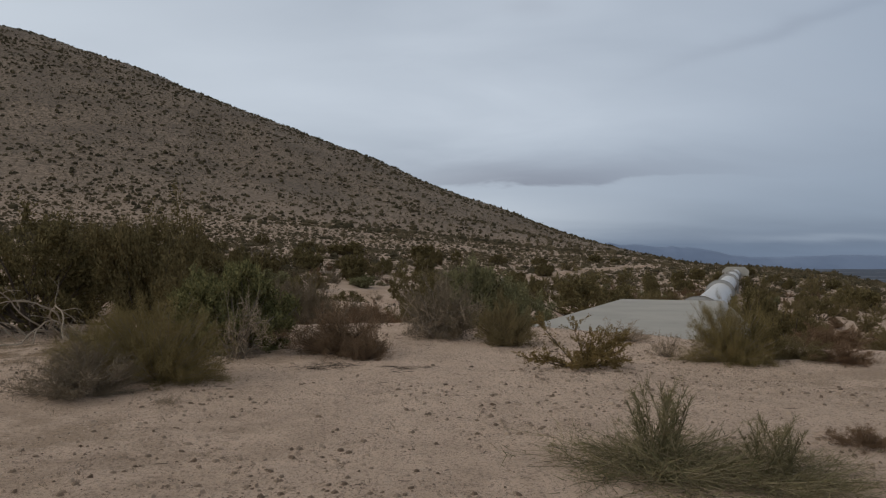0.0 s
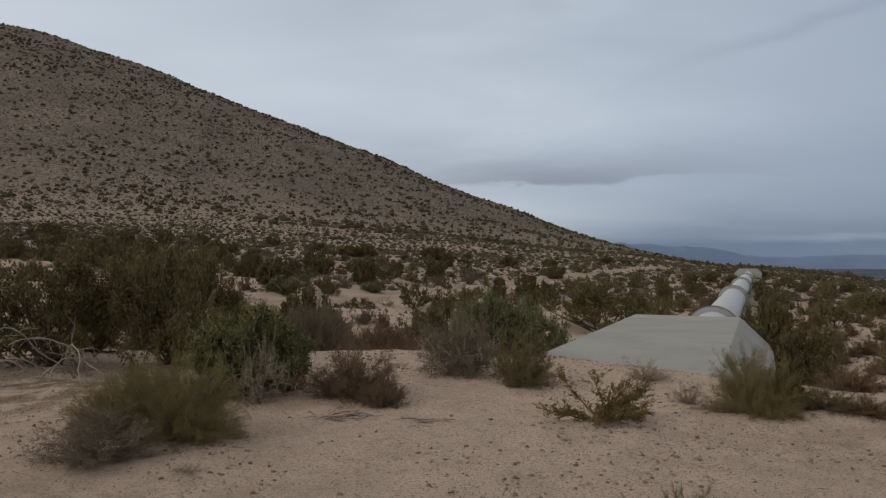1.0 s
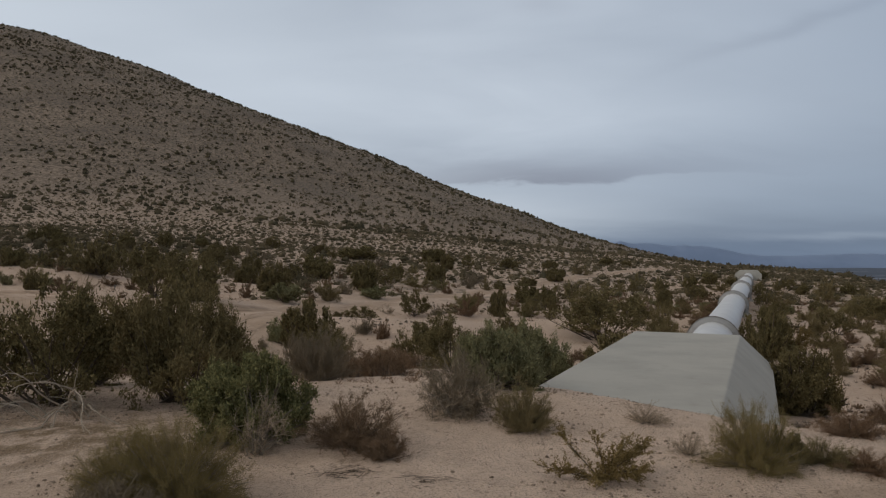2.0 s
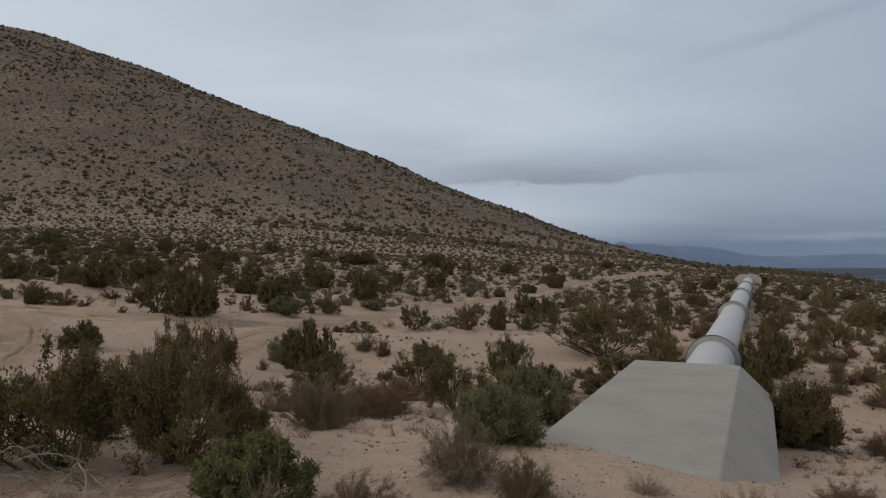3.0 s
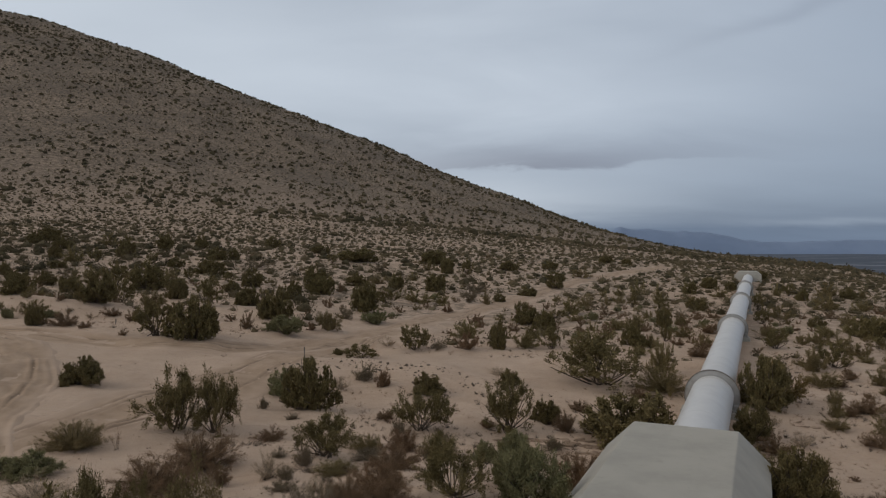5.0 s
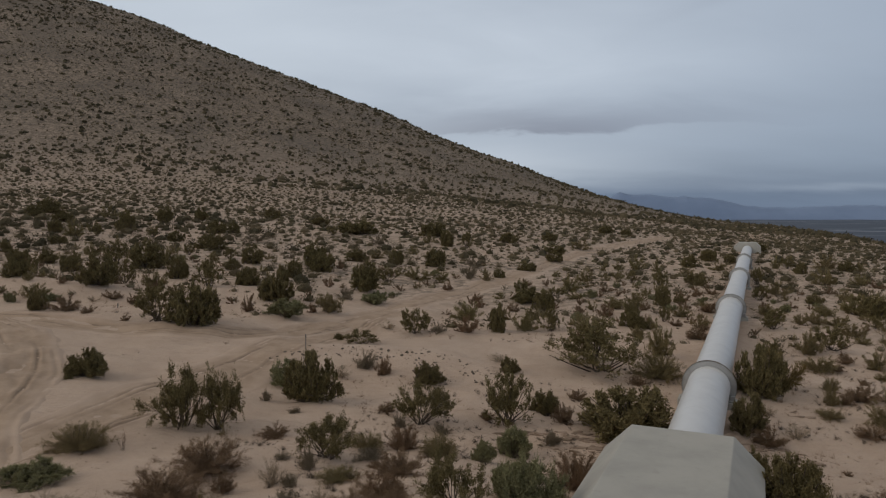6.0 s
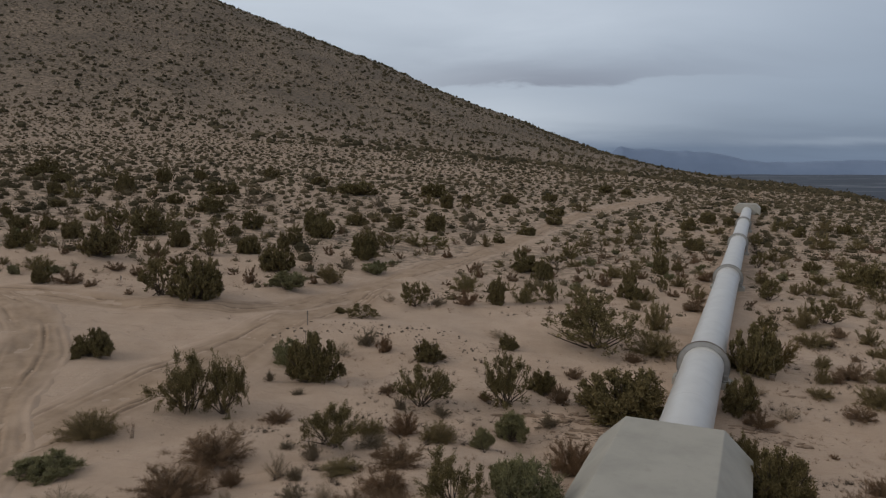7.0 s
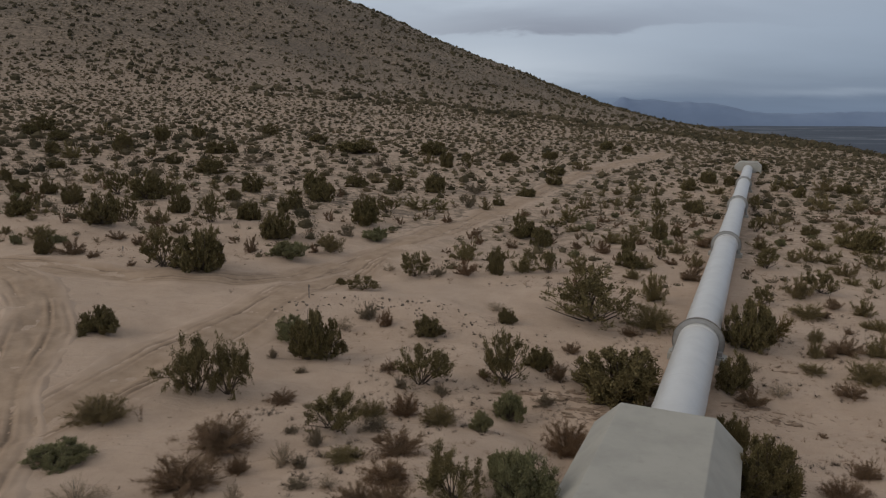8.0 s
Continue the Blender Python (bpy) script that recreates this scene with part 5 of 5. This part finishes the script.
r = np.random.default_rng(3)
y = 1.4 + 9.4 * r.uniform(0, 1, 22000) ** 1.15
x = r.uniform(-1, 1, 22000) * (0.72 * y + 0.5)
y -= r.exponential(0.7, 22000) * smoothstep(2.6, 1.4, y)
x *= 1 + 0.12 * r.exponential(1.0, 22000)
ok = r.uniform(0, 1, 22000) < np.clip(0.5 + 1.0 * value_noise(x, y, 0.8, 85) + 0.6 * value_noise(x, y, 2.5, 86), 0.08, 1)
x, y = x[ok], y[ok]
stones("pebbles", x, y, (0.0045 + 0.017 * r.uniform(0, 1, len(x)) ** 3.6) * (0.8 + 0.07 * y), "scattered small brown and grey pebbles on sand", 4)
y = 1.5 + 8.5 * r.uniform(0, 1, 110000) ** 1.1
x = r.uniform(-1, 1, 110000) * (0.70 * y + 0.4)
y -= r.exponential(0.7, 110000) * smoothstep(2.6, 1.5, y)
x *= 1 + 0.12 * r.exponential(1.0, 110000)
ok = r.uniform(0, 1, 110000) < np.clip(0.6 + 1.2 * value_noise(x, y, 0.45, 87) + 0.6 * value_noise(x, y, 1.6, 88), 0.05, 1)
x, y = x[ok], y[ok]
stones("grit", x, y, r.uniform(0.0032, 0.0075, len(x)) * (0.7 + 0.09 * y), "coarse brown grit scattered over the sand", 3, GRIT)
u = r.uniform(-1, 1, 260)
x, y = -3.6 + 5.2 * u + r.normal(0, 0.5, 260), 36.2 - 1.6 * u * u + r.normal(0, 0.75, 260)
stones("rubble", x, y, 0.025 + 0.095 * r.uniform(0, 1, 260) ** 3.2, "dark rubble lying on the low sand mound", 0, RUBBLE)
y = r.uniform(11, 46, 4600)
x = r.uniform(-1, 1, 4600) * (0.66 * y + 1)
ok = value_noise(x, y, 3.5, 81) > 0.05
stones("small_stones", x[ok], y[ok], 0.012 + 0.03 * r.uniform(0, 1, int(ok.sum())) ** 3, "small dark stones strewn over the sand")


def litter(name, x, y, length, mat, label, radius=0.004):
    """Dry sticks lying on the sand, as one mesh."""
    rr = np.random.default_rng(len(x) + 1)
    n = len(x)
    a = rr.uniform(0, 2 * np.pi, n)
    t = np.linspace(-0.5, 0.5, 4)[None, :]
    curl = rr.normal(size=(n, 1)) * 0.5
    px = x[:, None] + np.cos(a[:, None] + curl * t) * t * length[:, None]
    py = y[:, None] + np.sin(a[:, None] + curl * t) * t * length[:, None]
    pz = height(px, py) + radius * 0.8 + rr.uniform(0, 0.02, (n, 1))
    v, f = tubes(np.stack([px, py, pz], -1), np.tile(np.array([0.5, 1, 0.9, 0.4]) * radius, (n, 1)))
    return tagged(new(name, mesh_of(name, v, f, mat)), label, "litter", kind="stuff")


x, y = np.concatenate([r.normal(-0.93, 0.12, 70), r.normal(-0.22, 0.14, 40), r.uniform(-4, 4, 160)]), np.concatenate([r.normal(6.35, 0.10, 70), r.normal(6.05, 0.07, 40), r.uniform(2.5, 9.5, 160)])
near_bush = [p for p in PLANTED if p[1] < 13 and p[0] < -2.4 and p[2] > 1.0]
for px, py, pw in near_bush:
    x, y = np.concatenate([x, r.normal(px, pw * 0.45, 70)]), np.concatenate([y, r.normal(py - 0.3, pw * 0.35, 70)])
litter("fallen_twigs", x, y, r.uniform(0.04, 0.22, len(x)) * np.where(np.arange(len(x)) < 110, 0.9, 0.5), BARK["dark"], "dry fallen twigs scattered on the sand", 0.0022)
x, y = np.concatenate([r.normal(5.2, 1.2, 90), r.normal(0.2, 0.9, 40), r.normal(2.6, 0.6, 50), r.normal(13.2, 1.1, 60)]), np.concatenate([r.normal(24.6, 0.6, 90), r.normal(26.2, 0.15, 40), r.normal(34.5, 0.4, 50), r.normal(25.6, 0.3, 60)])
litter("dead_brush", x, y, r.uniform(0.08, 0.30, len(x)), BARK["dark"], "dead dark brush lying on the sand", 0.008)


def earth_ledge(x, y, wide, deep, count, seed):
    """A broken crust of dark packed earth: flat slabs lying at slight tilts."""
    rr = np.random.default_rng(seed)
    root = tagged(new("earth_ledge"), "broken crust of dark packed earth in the sand", "earth crust")
    root.location = (x, y, float(height(x, y)))
    for _ in range(count):
        bm = bmesh.new()
        n, size = 7, rr.uniform(0.05, 0.15)
        ang = np.sort(rr.uniform(0, 2 * np.pi, n))
        reach = size * rr.uniform(0.6, 1.1, n)
        px, py = rr.normal() * wide * 0.45, rr.normal() * deep * 0.4
        pz = float(height(x + px, y + py)) - root.location.z
        tilt = rr.normal(size=2) * 0.12
        loops = []
        for lift, grow_by in ((-0.05, 1.08), (0.02, 1.0), (0.035, 0.86)):
            loop = []
            for a, q in zip(ang, reach):
                u, v = math.cos(a) * q * 3.0 * grow_by, math.sin(a) * q * grow_by
                loop.append(bm.verts.new((px + u, py + v, pz + lift + tilt[0] * u + tilt[1] * v)))
            loops.append(loop)
        for a, b in zip(loops, loops[1:]):
            for k in range(n):
                bm.faces.new((a[k], a[(k + 1) % n], b[(k + 1) % n], b[k]))
        bm.faces.new(loops[-1])
        part("slab", bm, CRUST, root)


for i, (x, y, wide, deep, count) in enumerate(LEDGES):
    earth_ledge(x, y, wide, deep, count, 60 + i)


def tufts(name, x, y, size, per, mat, label):
    """Little dry tufts of stalks as one mesh."""
    rr = np.random.default_rng(len(x) + 5)
    n = len(x)
    at = np.repeat(np.stack([x, y, height(x, y)], -1), per, 0)
    d = rr.normal(size=(n * per, 3)) * np.array([0.8, 0.8, 0.3]) + np.array([0, 0, 0.8])
    d /= np.linalg.norm(d, axis=1)[:, None]
    s = np.repeat(size, per)[:, None]
    v, f = blades(at + rr.normal(size=(n * per, 3)) * np.array([0.18, 0.18, 0]) * s, d, 1.0, 0.02, 0.1, rr)
    v = v.reshape(-1, 3, 3)
    v = v[:, :1] + (v - v[:, :1]) * s[:, None]
    return tagged(new(name, mesh_of(name, v, f, mat)), label, "tufts", kind="stuff")


y = r.uniform(11, 50, 5000)
x = r.uniform(-1, 1, 5000) * (0.66 * y + 1)
ok = (value_noise(x, y, 4.5, 83) > -0.1) & allowed(x, y)
tufts("dry_tufts", x[ok], y[ok], 0.05 + 0.22 * r.uniform(0, 1, int(ok.sum())) ** 2, 16, LEAF["brown"], "tiny brown dry tufts dotting the sand")
y = r.uniform(13, 44, 5000)
x = r.uniform(-1, 1, 5000) * (0.64 * y + 1)
ok = (value_noise(x, y, 3.2, 91) + 0.5 * value_noise(x, y, 1.1, 92) > 0.30) & allowed(x, y)
tufts("dead_debris", x[ok], y[ok], 0.06 + 0.22 * r.uniform(0, 1, int(ok.sum())) ** 2.0, 30, BARK["dark"], "low dark dead debris strewn over the sand")
y = r.uniform(2.2, 10, 260)
x = r.uniform(-1, 1, 260) * (0.7 * y + 0.5)
x, y = np.concatenate([x, r.uniform(-4.5, -1.0, 240)]), np.concatenate([y, r.uniform(2.3, 6.0, 240)])
tufts("straw_tufts", x, y, r.uniform(0.015, 0.055, 500), 12, LEAF["grey"], "tiny dry straw tufts on the gravelly sand")


def dead_branches(x, y):
    """Bleached crooked branches reaching out of the creosote, forking as they go."""
    root = tagged(new("dead_branches"), "bleached crooked dead branches beside a creosote bush", "branches")
    rr = np.random.default_rng(47)

    def limb(start, way, length, count, sag=0.0):
        """A crooked line that wanders off its way and sags as it goes."""
        out, d = [np.array(start, float)], np.array(way, float)
        for _ in range(count):
            d = d / np.linalg.norm(d) + rr.normal(size=3) * np.array([0.26, 0.2, 0.22]) - np.array([0, 0, sag])
            d /= np.linalg.norm(d)
            out.append(np.maximum(out[-1] + d * length / count, np.array([-9, -9, 0.01])))
        return np.array(out), d

    for i in range(9):
        a = rr.uniform(-0.6, 0.6)
        main, d = limb((rr.uniform(-0.35, 0.25), rr.uniform(-0.1, 0.25), 0.02), (a, -0.25 + rr.normal() * 0.2, 1.0), rr.uniform(1.0, 1.55), 14, 0.15)
        pieces = [tubes(main[None], np.linspace(0.012, 0.005, 15)[None] * rr.uniform(0.7, 1.2), 5)]
        for k in rr.integers(3, 14, 7):
            side, _ = limb(main[k], main[k] - main[k - 1] + rr.normal(size=3) * 0.06, rr.uniform(0.12, 0.36), 6, 0.1)
            pieces.append(tubes(side[None], np.linspace(0.0050, 0.0018, 7)[None], 4))
            for q in (2, 4):
                fork, _ = limb(side[q], side[q] - side[q - 1] + rr.normal(size=3) * 0.04, rr.uniform(0.06, 0.18), 4)
                pieces.append(tubes(fork[None], np.linspace(0.0028, 0.0012, 5)[None], 3))
        v, f = join(*pieces)
        ob = new("branch", mesh_of("branch", v, f, BARK["bleached"], True))
        ob.parent = root
    root.location = (x, y, float(height(x, y)))


dead_branches(-4.60, 8.45)


def marker_post(x, y, tall):
    """A thin flat steel marker with a small head plate."""
    root = tagged(new("marker_post"), "thin grey steel marker post beside the track", "post")
    root.location = (x, y, float(height(x, y)) - 0.1)
    for name, size, z in (("shaft", (0.05, 0.03, tall), tall / 2 + 0.05), ("head_plate", (0.075, 0.015, 0.18), tall - 0.05)):
        bm = bmesh.new()
        got = bmesh.ops.create_cube(bm, size=1.0)["verts"]
        for v in got:
            v.co = Vector((v.co.x * size[0], v.co.y * size[1] + (0.03 if name == "head_plate" else 0), v.co.z * size[2] + z))
        bmesh.ops.bevel(bm, geom=bm.edges[:], offset=0.005, segments=1, affect="EDGES")
        part(name, bm, METAL, root)


marker_post(-7.35, 36.3, 0.85)
marker_post(-20.5, 43.3, 0.35)
